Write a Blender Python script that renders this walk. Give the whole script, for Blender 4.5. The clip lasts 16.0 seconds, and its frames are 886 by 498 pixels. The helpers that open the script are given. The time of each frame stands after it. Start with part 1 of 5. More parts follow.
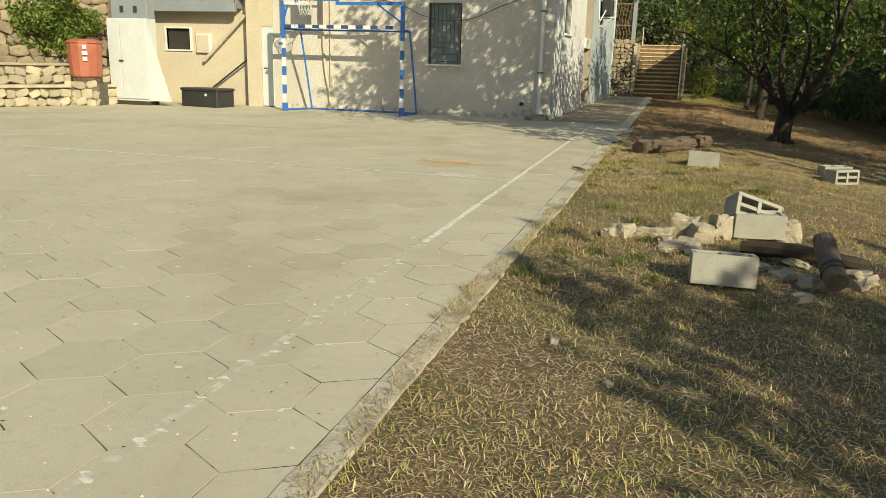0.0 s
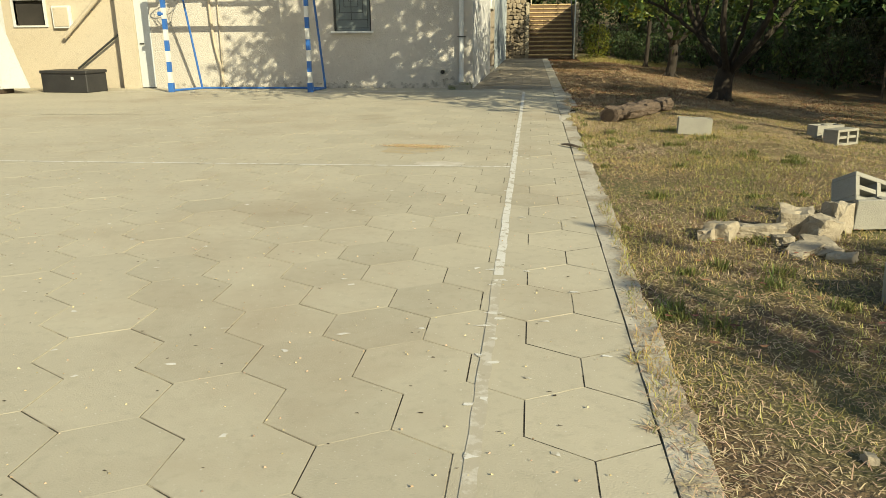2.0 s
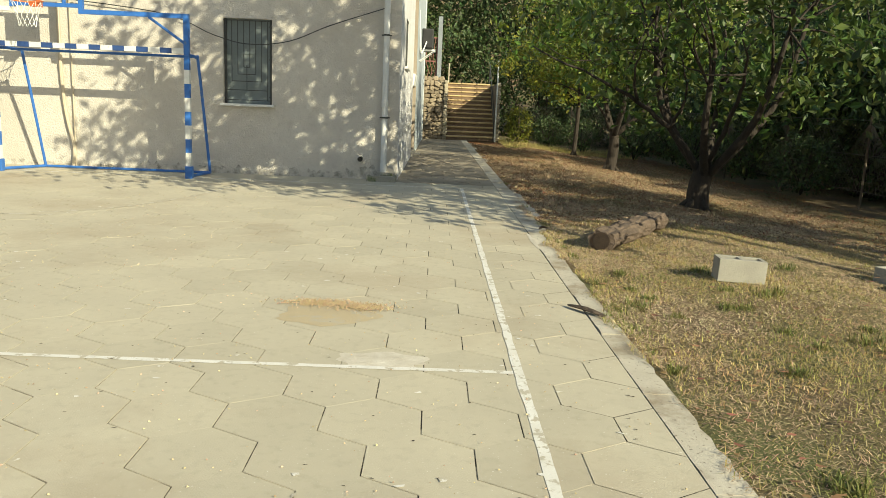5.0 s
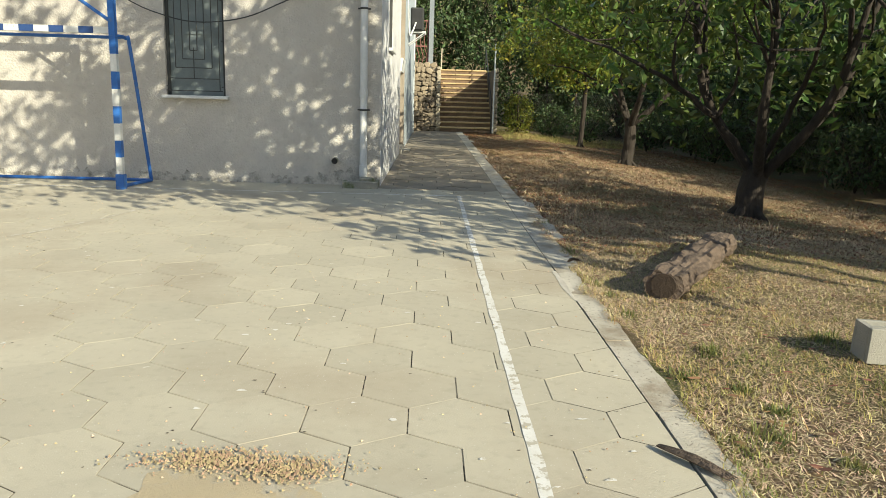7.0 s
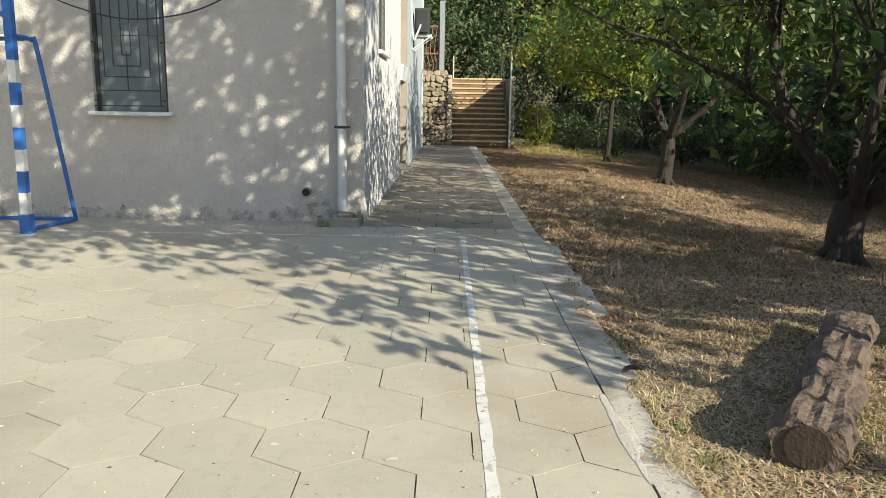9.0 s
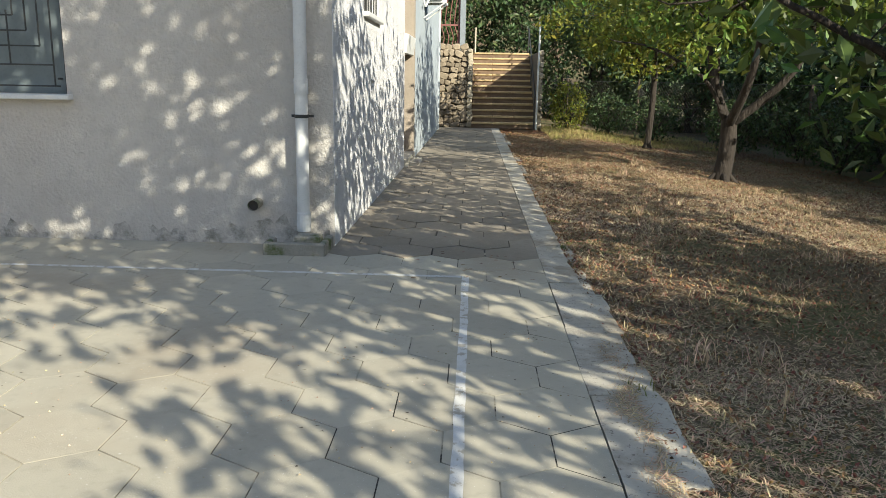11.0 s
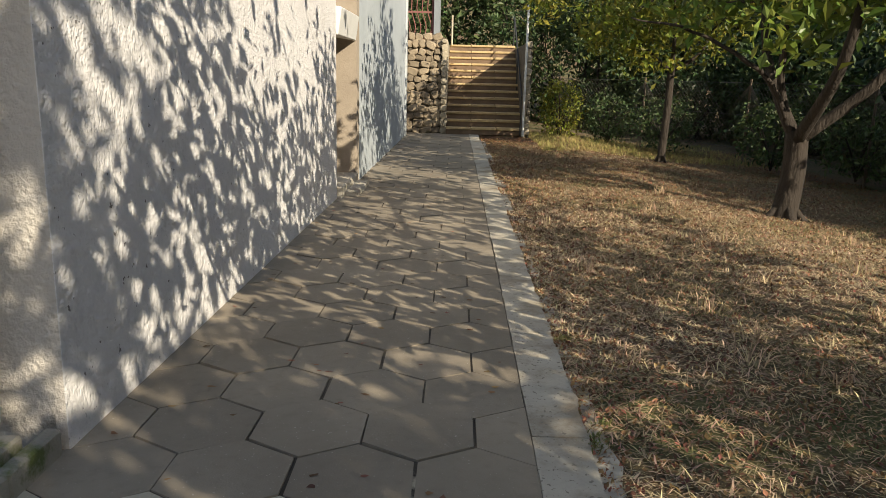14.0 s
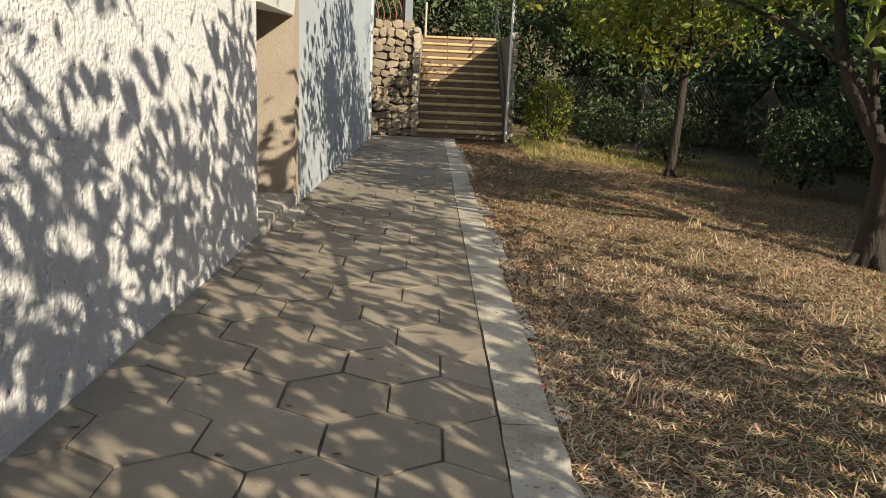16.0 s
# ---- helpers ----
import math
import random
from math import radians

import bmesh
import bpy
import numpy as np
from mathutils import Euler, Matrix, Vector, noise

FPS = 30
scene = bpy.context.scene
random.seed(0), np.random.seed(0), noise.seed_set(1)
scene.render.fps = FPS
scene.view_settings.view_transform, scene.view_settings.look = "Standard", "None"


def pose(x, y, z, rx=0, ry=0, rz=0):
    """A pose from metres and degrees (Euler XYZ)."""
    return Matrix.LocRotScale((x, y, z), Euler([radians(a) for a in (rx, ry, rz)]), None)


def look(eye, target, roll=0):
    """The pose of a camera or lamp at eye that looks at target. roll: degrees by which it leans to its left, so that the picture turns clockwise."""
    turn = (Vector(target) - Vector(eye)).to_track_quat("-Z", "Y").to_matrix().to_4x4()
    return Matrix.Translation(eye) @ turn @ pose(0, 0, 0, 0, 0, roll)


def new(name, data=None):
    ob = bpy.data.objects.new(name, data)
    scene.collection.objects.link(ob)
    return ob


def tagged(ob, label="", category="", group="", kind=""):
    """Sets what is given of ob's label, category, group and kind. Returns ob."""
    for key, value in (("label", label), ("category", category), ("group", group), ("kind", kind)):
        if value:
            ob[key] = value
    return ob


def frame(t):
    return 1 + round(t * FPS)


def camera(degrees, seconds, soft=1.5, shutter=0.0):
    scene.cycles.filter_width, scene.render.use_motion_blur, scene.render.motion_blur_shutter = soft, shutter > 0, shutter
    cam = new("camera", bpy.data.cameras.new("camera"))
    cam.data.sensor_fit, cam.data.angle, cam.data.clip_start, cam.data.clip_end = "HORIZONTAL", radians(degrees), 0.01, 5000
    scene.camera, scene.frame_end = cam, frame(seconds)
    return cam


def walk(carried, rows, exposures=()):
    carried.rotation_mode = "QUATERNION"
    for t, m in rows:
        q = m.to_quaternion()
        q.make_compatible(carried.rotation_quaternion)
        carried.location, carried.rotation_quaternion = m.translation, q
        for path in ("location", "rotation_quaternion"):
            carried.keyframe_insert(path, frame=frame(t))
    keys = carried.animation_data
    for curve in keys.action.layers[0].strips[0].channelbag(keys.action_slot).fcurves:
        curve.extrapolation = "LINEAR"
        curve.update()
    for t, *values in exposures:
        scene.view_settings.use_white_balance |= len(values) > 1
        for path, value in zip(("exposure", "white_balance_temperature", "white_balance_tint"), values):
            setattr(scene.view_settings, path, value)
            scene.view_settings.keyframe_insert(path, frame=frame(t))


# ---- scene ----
PATH = [
    (0, (0.146, 0.622, 1.337), (-0.398, 2.485, 0.853), 1.6),
    (0.5, (-0.398, 0.841, 1.346), (-0.965, 2.719, 0.958), -1.9),
    (1, (-0.794, 1.276, 1.299), (-1.049, 3.199, 0.808), -0.1),
    (1.5, (-1.127, 1.613, 1.245), (-1.413, 3.52, 0.713), -2.2),
    (2, (-1.39, 2.002, 1.286), (-1.612, 3.909, 0.726), -0.5),
    (2.2, (-1.465, 2.194, 1.331), (-1.585, 4.097, 0.727), -0.7),
    (2.5, (-1.596, 2.434, 1.337), (-1.699, 4.349, 0.769), 0.3),
    (3, (-1.752, 3.034, 1.375), (-1.744, 4.963, 0.846), 2.4),
    (3.5, (-1.897, 3.591, 1.402), (-1.809, 5.536, 0.942), 1.2),
    (4, (-1.977, 4.189, 1.398), (-1.901, 6.141, 0.967), 2.2),
    (4.2, (-2.028, 4.414, 1.4), (-1.993, 6.378, 1.024), 2.5),
    (6.3, (-2.066, 7.025, 1.355), (-2.005, 8.987, 0.974), 2.3),
    (6.5, (-2.086, 7.231, 1.36), (-1.966, 9.186, 0.954), 2.2),
    (7, (-1.998, 7.826, 1.378), (-1.949, 9.784, 0.974), 1.7),
    (7.5, (-1.924, 8.445, 1.377), (-1.82, 10.399, 0.964), 2.1),
    (8, (-1.828, 9.066, 1.375), (-1.74, 11.018, 0.951), 1.7),
    (8.5, (-1.776, 9.698, 1.376), (-1.776, 11.649, 0.935), 0.6),
    (9, (-1.738, 10.227, 1.39), (-1.741, 12.191, 1.011), 0.9),
    (9.2, (-1.717, 10.501, 1.401), (-1.751, 12.456, 0.979), 0.7),
    (11.3, (-1.475, 13.062, 1.423), (-1.544, 15.01, 0.976), 1.1),
    (11.5, (-1.441, 13.323, 1.396), (-1.43, 15.27, 0.936), 1.9),
    (12, (-1.384, 13.977, 1.37), (-1.415, 15.928, 0.934), 1.1),
    (12.5, (-1.339, 14.592, 1.365), (-1.393, 16.535, 0.891), 2.4),
    (13, (-1.309, 15.257, 1.398), (-1.323, 17.208, 0.96), 2.7),
    (13.5, (-1.29, 15.858, 1.395), (-1.399, 17.821, 1.026), 1.6),
    (14, (-1.276, 16.478, 1.382), (-1.304, 18.429, 0.939), 1.5),
    (14.5, (-1.286, 17.119, 1.361), (-1.323, 19.066, 0.907), 2.8),
    (15, (-1.257, 17.716, 1.367), (-1.233, 19.67, 0.944), 2.1),
    (15.5, (-1.246, 18.356, 1.342), (-1.228, 20.308, 0.908), 2.9),
    (16, (-1.268, 19.0, 1.325), (-1.222, 20.948, 0.879), 2.7),
]
cam = camera(60.6, 16.0, soft=0.8)
walk(cam, [(t, look(eye, target, roll)) for t, eye, target, roll in PATH],
     exposures=[(0.0, 0.15, 7500, 0), (3.0, 0.34, 7650, 0), (4.2, 0.42, 7500, 0), (7.0, 0.50, 6700, 4), (9.0, 0.58, 6400, 7),
                (11.5, 0.64, 6250, 9), (12.5, 0.66, 6700, 12), (13.0, 0.58, 6950, 13), (14.0, 0.37, 7000, 13), (16.0, 0.40, 6900, 13)])

# ---- daylight: late-afternoon sun from behind and to the right, clear sky ----
SUN = Vector((0.90, -1.0, 0.655)).normalized()
sun_data = bpy.data.lights.new("sun", "SUN")
sun_data.energy, sun_data.angle, sun_data.color = 5.0, radians(0.3), (1.0, 0.92, 0.75)
sun = new("sun", sun_data)
sun.matrix_world = look(SUN * 60, (0, 0, 0))
world = bpy.data.worlds.new("sky")
scene.world = world
world.use_nodes = True
sky = world.node_tree.nodes.new("ShaderNodeTexSky")
sky.sky_type, sky.sun_disc = "NISHITA", False
sky.sun_elevation, sky.sun_rotation = math.asin(SUN.z), radians(137)
back = world.node_tree.nodes["Background"]
back.inputs["Strength"].default_value = 0.13
world.node_tree.links.new(sky.outputs["Color"], back.inputs["Color"])


# ---- materials ----
def surface(name, c1, c2, scale=3.0, rough=0.85, bump=0.3, bump_scale=60.0, metal=0.0, speck=None, speck_scale=120.0,
            speck_cut=0.62, island=0.0, per_object=0.0, stretch=(1, 1, 1), bump_dist=0.01, stain=None, stain_scale=0.7, stain_cut=0.55,
            stain_soft=0.12, translucent=0.0):
    """Two colours mixed by broad noise, a finer grain, optional specks and stains, and a bump."""
    m = bpy.data.materials.new(name)
    m.use_nodes = True
    nt = m.node_tree
    N, L = nt.nodes, nt.links.new
    bsdf = N["Principled BSDF"]
    geo = N.new("ShaderNodeNewGeometry")
    mapping = N.new("ShaderNodeMapping")
    mapping.inputs["Scale"].default_value = stretch
    L(geo.outputs["Position"], mapping.inputs["Vector"])

    def noise_tex(s, detail=5.0, rgh=0.6):
        n = N.new("ShaderNodeTexNoise")
        n.inputs["Scale"].default_value, n.inputs["Detail"].default_value, n.inputs["Roughness"].default_value = s, detail, rgh
        L(mapping.outputs["Vector"], n.inputs["Vector"])
        return n.outputs["Fac"]

    def ramp(fac, lo, hi):
        r = N.new("ShaderNodeMapRange")
        r.inputs["From Min"].default_value, r.inputs["From Max"].default_value = lo, hi
        L(fac, r.inputs["Value"])
        return r.outputs["Result"]

    def mix(fac, a, b):
        x = N.new("ShaderNodeMix")
        x.data_type = "RGBA"
        if isinstance(fac, float):
            x.inputs[0].default_value = fac
        else:
            L(fac, x.inputs[0])
        for sock, v in ((x.inputs[6], a), (x.inputs[7], b)):
            if isinstance(v, tuple):
                sock.default_value = (*v, 1)
            else:
                L(v, sock)
        return x.outputs[2]

    col = mix(ramp(noise_tex(scale), 0.32, 0.68), c1, c2)
    fine = ramp(noise_tex(scale * 14, 4.0), 0.25, 0.75)
    dark = tuple(v * 0.72 for v in c1)
    col = mix(ramp(fine, 0.55, 1.4), col, dark)
    if stain:
        col = mix(ramp(noise_tex(stain_scale, 7.0, 0.65), stain_cut - stain_soft / 2, stain_cut + stain_soft / 2), col, stain)
    if speck:
        col = mix(ramp(noise_tex(speck_scale, 2.0), speck_cut, speck_cut + 0.05), col, speck)
    value = None
    if island:
        value, amount = geo.outputs["Random Per Island"], island
    elif per_object:
        value, amount = N.new("ShaderNodeObjectInfo").outputs["Random"], per_object
    if value is not None:
        hsv = N.new("ShaderNodeHueSaturation")
        v = N.new("ShaderNodeMapRange")
        v.inputs["To Min"].default_value, v.inputs["To Max"].default_value = 1 - amount, 1 + amount
        L(value, v.inputs["Value"])
        L(v.outputs["Result"], hsv.inputs["Value"])
        if island:
            h = N.new("ShaderNodeMapRange")
            h.inputs["To Min"].default_value, h.inputs["To Max"].default_value = 0.5 + 0.035, 0.5 - 0.045
            wn = N.new("ShaderNodeMath")
            wn.operation = "FRACT"
            mu = N.new("ShaderNodeMath")
            mu.operation = "MULTIPLY"
            mu.inputs[1].default_value = 37.7
            L(value, mu.inputs[0])
            L(mu.outputs[0], wn.inputs[0])
            L(wn.outputs[0], h.inputs["Value"])
            L(h.outputs["Result"], hsv.inputs["Hue"])
        L(col, hsv.inputs["Color"])
        col = hsv.outputs["Color"]
    L(col, bsdf.inputs["Base Color"])
    bsdf.inputs["Metallic"].default_value = metal
    rr = ramp(fine, 0.0, 1.0)
    rm = N.new("ShaderNodeMapRange")
    rm.inputs["To Min"].default_value, rm.inputs["To Max"].default_value = max(0.05, rough - 0.1), min(1.0, rough + 0.1)
    L(rr, rm.inputs["Value"])
    L(rm.outputs["Result"], bsdf.inputs["Roughness"])
    if bump:
        b = N.new("ShaderNodeBump")
        b.inputs["Strength"].default_value, b.inputs["Distance"].default_value = bump, bump_dist
        L(noise_tex(bump_scale, 4.0), b.inputs["Height"])
        L(b.outputs["Normal"], bsdf.inputs["Normal"])
    if translucent:
        tr = N.new("ShaderNodeBsdfTranslucent")
        L(col, tr.inputs["Color"])
        ms = N.new("ShaderNodeMixShader")
        ms.inputs[0].default_value = translucent
        L(bsdf.outputs[0], ms.inputs[1])
        L(tr.outputs[0], ms.inputs[2])
        L(ms.outputs[0], N["Material Output"].inputs["Surface"])
    return m


M_TILE = surface("court_tile_concrete", (0.52, 0.475, 0.365), (0.46, 0.42, 0.325), 1.1, 0.9, 0.5, 130, speck=(0.64, 0.62, 0.56),
                 speck_scale=70, speck_cut=0.68, per_object=0.06, stain=(0.40, 0.34, 0.25), stain_scale=0.5, stain_cut=0.6, stain_soft=0.2, bump_dist=0.004)
M_BED = surface("joint_filling", (0.46, 0.415, 0.315), (0.40, 0.36, 0.275), 1.7, 0.95, 0.5, 90, stain=(0.05, 0.043, 0.033), stain_scale=2.6, stain_cut=0.475, stain_soft=0.06)
# same tiles as the court, with the trees' shade mixed into a browner colour
M_PATHTILE_SHADED = surface("shaded_path_tile_concrete", (0.32, 0.275, 0.21), (0.25, 0.212, 0.16), 1.3, 0.9, 0.5, 120, speck=(0.46, 0.42, 0.35),
                     speck_scale=80, speck_cut=0.68, per_object=0.10, bump_dist=0.004)
M_PATHBED = surface("path_joint", (0.06, 0.05, 0.038), (0.20, 0.165, 0.12), 3.0, 0.95, 0.6, 80)
M_KERB = surface("kerb_concrete", (0.58, 0.54, 0.45), (0.46, 0.42, 0.34), 2.5, 0.92, 0.5, 70, speck=(0.25, 0.22, 0.18), speck_scale=40, speck_cut=0.62, stain=(0.31, 0.26, 0.19), stain_scale=2.2, stain_cut=0.56, stain_soft=0.15)
M_PAINT = surface("worn_line_paint", (0.76, 0.75, 0.71), (0.66, 0.64, 0.58), 8, 0.8, 0.2, 120, stain=(0.47, 0.43, 0.345), stain_scale=14, stain_cut=0.56, stain_soft=0.05)
M_PAINT_FAINT = surface("faded_line_paint", (0.62, 0.59, 0.52), (0.52, 0.48, 0.40), 8, 0.85, 0.2, 120, stain=(0.47, 0.425, 0.335), stain_scale=9, stain_cut=0.48, stain_soft=0.06)
M_PATCH = surface("mortar_patch", (0.66, 0.62, 0.54), (0.52, 0.47, 0.38), 9, 0.95, 0.7, 60)
M_SAND = surface("sand", (0.52, 0.43, 0.28), (0.48, 0.40, 0.27), 12, 0.95, 0.6, 200, stain=(0.47, 0.425, 0.335), stain_scale=6, stain_cut=0.57, stain_soft=0.12)
M_LAWN = surface("dry_lawn_soil", (0.20, 0.135, 0.075), (0.11, 0.072, 0.042), 1.2, 0.98, 0.9, 45, stain=(0.11, 0.115, 0.04), stain_scale=0.8, stain_cut=0.53,
                 stain_soft=0.2, bump_dist=0.03, speck=(0.34, 0.27, 0.16), speck_scale=60, speck_cut=0.6)
M_GRASS = surface("dry_grass", (0.54, 0.42, 0.17), (0.21, 0.25, 0.06), 0.9, 0.85, 0, island=0.42, translucent=0.25)
M_STRAW = surface("straw_litter", (0.58, 0.47, 0.30), (0.42, 0.305, 0.175), 0.8, 0.9, 0, island=0.45)
M_STRAW_BROWN = surface("brown_straw", (0.40, 0.27, 0.15), (0.22, 0.14, 0.08), 0.7, 0.9, 0, island=0.5)
M_LITTER = surface("fallen_leaves", (0.29, 0.16, 0.075), (0.15, 0.082, 0.042), 0.9, 0.9, 0, island=0.6)
M_GRAIN = surface("bird_grain", (0.36, 0.28, 0.165), (0.25, 0.185, 0.11), 30, 0.9, 0, island=0.35)
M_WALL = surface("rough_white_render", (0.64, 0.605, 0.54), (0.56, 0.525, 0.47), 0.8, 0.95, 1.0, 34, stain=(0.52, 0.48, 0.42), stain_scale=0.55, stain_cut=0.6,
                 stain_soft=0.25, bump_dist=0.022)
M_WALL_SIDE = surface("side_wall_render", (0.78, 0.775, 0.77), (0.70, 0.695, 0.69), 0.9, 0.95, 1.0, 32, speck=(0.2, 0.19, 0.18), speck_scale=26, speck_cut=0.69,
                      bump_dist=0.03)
# far wall render: blue skylight and tree shade are put into this colour
M_WALL_FAR_SHADED = surface("shade_blue_render", (0.44, 0.49, 0.52), (0.38, 0.43, 0.46), 0.9, 0.95, 0.7, 50)
M_CREAM = surface("cream_render", (0.58, 0.51, 0.395), (0.52, 0.45, 0.34), 0.9, 0.95, 0.7, 40, bump_dist=0.012)
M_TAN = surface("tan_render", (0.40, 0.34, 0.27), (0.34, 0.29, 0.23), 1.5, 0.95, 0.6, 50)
M_GREYSLAB = surface("weathered_slab", (0.42, 0.39, 0.32), (0.32, 0.30, 0.25), 1.2, 0.95, 0.5, 50, stain=(0.22, 0.21, 0.17), stain_scale=1.5, stain_cut=0.58)
M_MOSS = surface("mossy_concrete", (0.36, 0.345, 0.29), (0.27, 0.255, 0.21), 4, 0.95, 0.9, 60, stain=(0.10, 0.13, 0.04), stain_scale=5, stain_cut=0.60)
M_BLOCK = surface("hollow_block_concrete", (0.37, 0.36, 0.31), (0.31, 0.30, 0.26), 5, 0.95, 0.8, 120, speck=(0.30, 0.29, 0.27), speck_scale=150, speck_cut=0.62, bump_dist=0.006)
M_RUBBLE = surface("rubble_stone", (0.46, 0.40, 0.30), (0.30, 0.255, 0.19), 7, 0.95, 0.9, 40, bump_dist=0.015)
M_STONE = surface("field_stone", (0.36, 0.295, 0.205), (0.24, 0.195, 0.14), 5, 0.92, 0.8, 30, per_object=0.28, bump_dist=0.015)
M_STONE_PALE = surface("pale_limestone", (0.46, 0.405, 0.30), (0.33, 0.285, 0.21), 4, 0.92, 0.8, 30, per_object=0.2, bump_dist=0.015)
M_MORTAR = surface("mortar", (0.17, 0.145, 0.11), (0.10, 0.085, 0.065), 6, 0.95, 0.7, 40)
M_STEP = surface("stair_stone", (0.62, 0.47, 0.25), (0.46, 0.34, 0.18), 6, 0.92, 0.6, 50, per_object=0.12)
# lower part of each step: its shadow is painted as a dark colour
M_RISER_SHADED = surface("shaded_stair_riser", (0.22, 0.15, 0.10), (0.15, 0.105, 0.07), 5, 0.95, 0.6, 50)
M_BLUE = surface("blue_gloss_paint", (0.035, 0.16, 0.50), (0.03, 0.13, 0.42), 5, 0.42, 0.15, 60, stain=(0.12, 0.17, 0.27), stain_scale=9, stain_cut=0.66)
M_WHITE = surface("white_gloss_paint", (0.76, 0.76, 0.73), (0.66, 0.66, 0.62), 5, 0.45, 0.15, 60, stain=(0.42, 0.36, 0.28), stain_scale=11, stain_cut=0.68)
M_NAVY = surface("dark_stripe_paint", (0.03, 0.075, 0.22), (0.025, 0.06, 0.18), 5, 0.45, 0.15, 60)
M_RED = surface("faded_red_plastic", (0.42, 0.14, 0.085), (0.33, 0.10, 0.06), 2.5, 0.55, 0.1, 40)
M_ORANGE = surface("orange_rim_paint", (0.62, 0.16, 0.05), (0.5, 0.12, 0.04), 6, 0.5, 0.1, 60)
M_BLACKBOX = surface("dark_plastic", (0.022, 0.022, 0.024), (0.035, 0.035, 0.036), 3, 0.5, 0.1, 50)
M_SHUTTER = surface("grey_green_shutter", (0.185, 0.22, 0.22), (0.15, 0.18, 0.185), 3, 0.6, 0.1, 60)
M_IRON = surface("dark_iron", (0.045, 0.05, 0.05), (0.07, 0.07, 0.065), 9, 0.55, 0.2, 90, metal=0.3)
M_PIPE = surface("pale_pipe", (0.74, 0.75, 0.73), (0.66, 0.67, 0.65), 4, 0.5, 0.1, 60)
M_AWNING = surface("blue_grey_metal", (0.27, 0.30, 0.32), (0.22, 0.25, 0.27), 2, 0.55, 0.1, 40)
M_METALWHITE = surface("white_sheet_metal", (0.60, 0.63, 0.63), (0.52, 0.56, 0.57), 1.5, 0.5, 0.1, 30)
M_DARK = surface("dark_opening", (0.03, 0.028, 0.025), (0.045, 0.04, 0.035), 3, 0.6, 0.1, 30)
# bark colour is darkened to hold the shade on the trunks
M_BARK_SHADED = surface("shaded_tree_bark", (0.052, 0.041, 0.032), (0.028, 0.022, 0.017), 9, 0.95, 1.0, 22, stretch=(1, 1, 0.25), bump_dist=0.04)
M_LOG = surface("weathered_log_bark", (0.19, 0.14, 0.105), (0.085, 0.062, 0.047), 9, 0.95, 1.0, 26, bump_dist=0.04)
M_LOGEND = surface("cut_wood", (0.07, 0.048, 0.033), (0.04, 0.028, 0.02), 9, 0.95, 0.8, 60)
M_LEAF = surface("dark_glossy_leaves", (0.105, 0.16, 0.038), (0.062, 0.105, 0.027), 0.9, 0.42, 0, island=0.55, translucent=0.38)
# brighter copy of the dark leaves; backlight and skylight are in the colour
M_LEAF_LIT = surface("backlit_green_leaves", (0.19, 0.26, 0.045), (0.11, 0.18, 0.035), 0.9, 0.42, 0, island=0.55, translucent=0.42)
M_LEAF_Y = surface("yellow_green_leaves", (0.27, 0.28, 0.035), (0.15, 0.19, 0.03), 0.9, 0.5, 0, island=0.5, translucent=0.4)
M_LEAF_FAR = surface("thicket_leaves", (0.080, 0.125, 0.040), (0.046, 0.080, 0.028), 0.6, 0.55, 0, island=0.6, translucent=0.25)
M_BUSH = surface("bright_bush_leaves", (0.19, 0.26, 0.05), (0.10, 0.165, 0.034), 1.2, 0.5, 0, island=0.45, translucent=0.35)
M_RUST = surface("rusty_pink_gate", (0.30, 0.13, 0.11), (0.22, 0.09, 0.08), 6, 0.7, 0.2, 60)
M_WIRE = surface("fence_wire", (0.16, 0.15, 0.13), (0.10, 0.09, 0.08), 9, 0.6, 0, metal=0.4)
M_WOODPOST = surface("grey_old_wood", (0.17, 0.135, 0.10), (0.11, 0.085, 0.065), 6, 0.95, 0.9, 40, stretch=(1, 1, 0.2), bump_dist=0.02)
M_BOARD = surface("scratched_clear_board", (0.46, 0.45, 0.40), (0.40, 0.39, 0.35), 4, 0.35, 0.1, 40)


# ---- building helpers ----
def link(name, bm, material, parent=None, label="", smooth=False):
    me = bpy.data.meshes.new(name)
    bm.to_mesh(me)
    bm.free()
    if smooth:
        for p in me.polygons:
            p.use_smooth = True
    me.materials.append(material)
    ob = new(name, me)
    if parent is not None:
        ob.parent = parent
    if label:
        ob["label"] = label
    return ob


part = link


def structure(name, bm, material, label, category="", smooth=False):
    return tagged(link(name, bm, material, None, "", smooth), label, category, kind="structure")


def thing(name, m, label, category, group="", kind=""):
    ob = new(name)
    ob.empty_display_size = 0.1
    ob.matrix_world = m
    return tagged(ob, label, category, group, kind)


def add_box(bm, x0, x1, y0, y1, z0, z1, bevel=0.0, m=None):
    r = bmesh.ops.create_cube(bm, size=1)
    mat = Matrix.Translation(((x0 + x1) / 2, (y0 + y1) / 2, (z0 + z1) / 2)) @ Matrix.Diagonal((x1 - x0, y1 - y0, z1 - z0, 1))
    bmesh.ops.transform(bm, matrix=mat, verts=r["verts"])
    if bevel:
        es = list({e for v in r["verts"] for e in v.link_edges})
        out = bmesh.ops.bevel(bm, geom=es, offset=bevel, segments=1, affect="EDGES")
        vs = list({v for f in out["faces"] for v in f.verts} | {v for v in r["verts"] if v.is_valid})
    else:
        vs = r["verts"]
    if m is not None:
        bmesh.ops.transform(bm, matrix=m, verts=vs)
    return bm


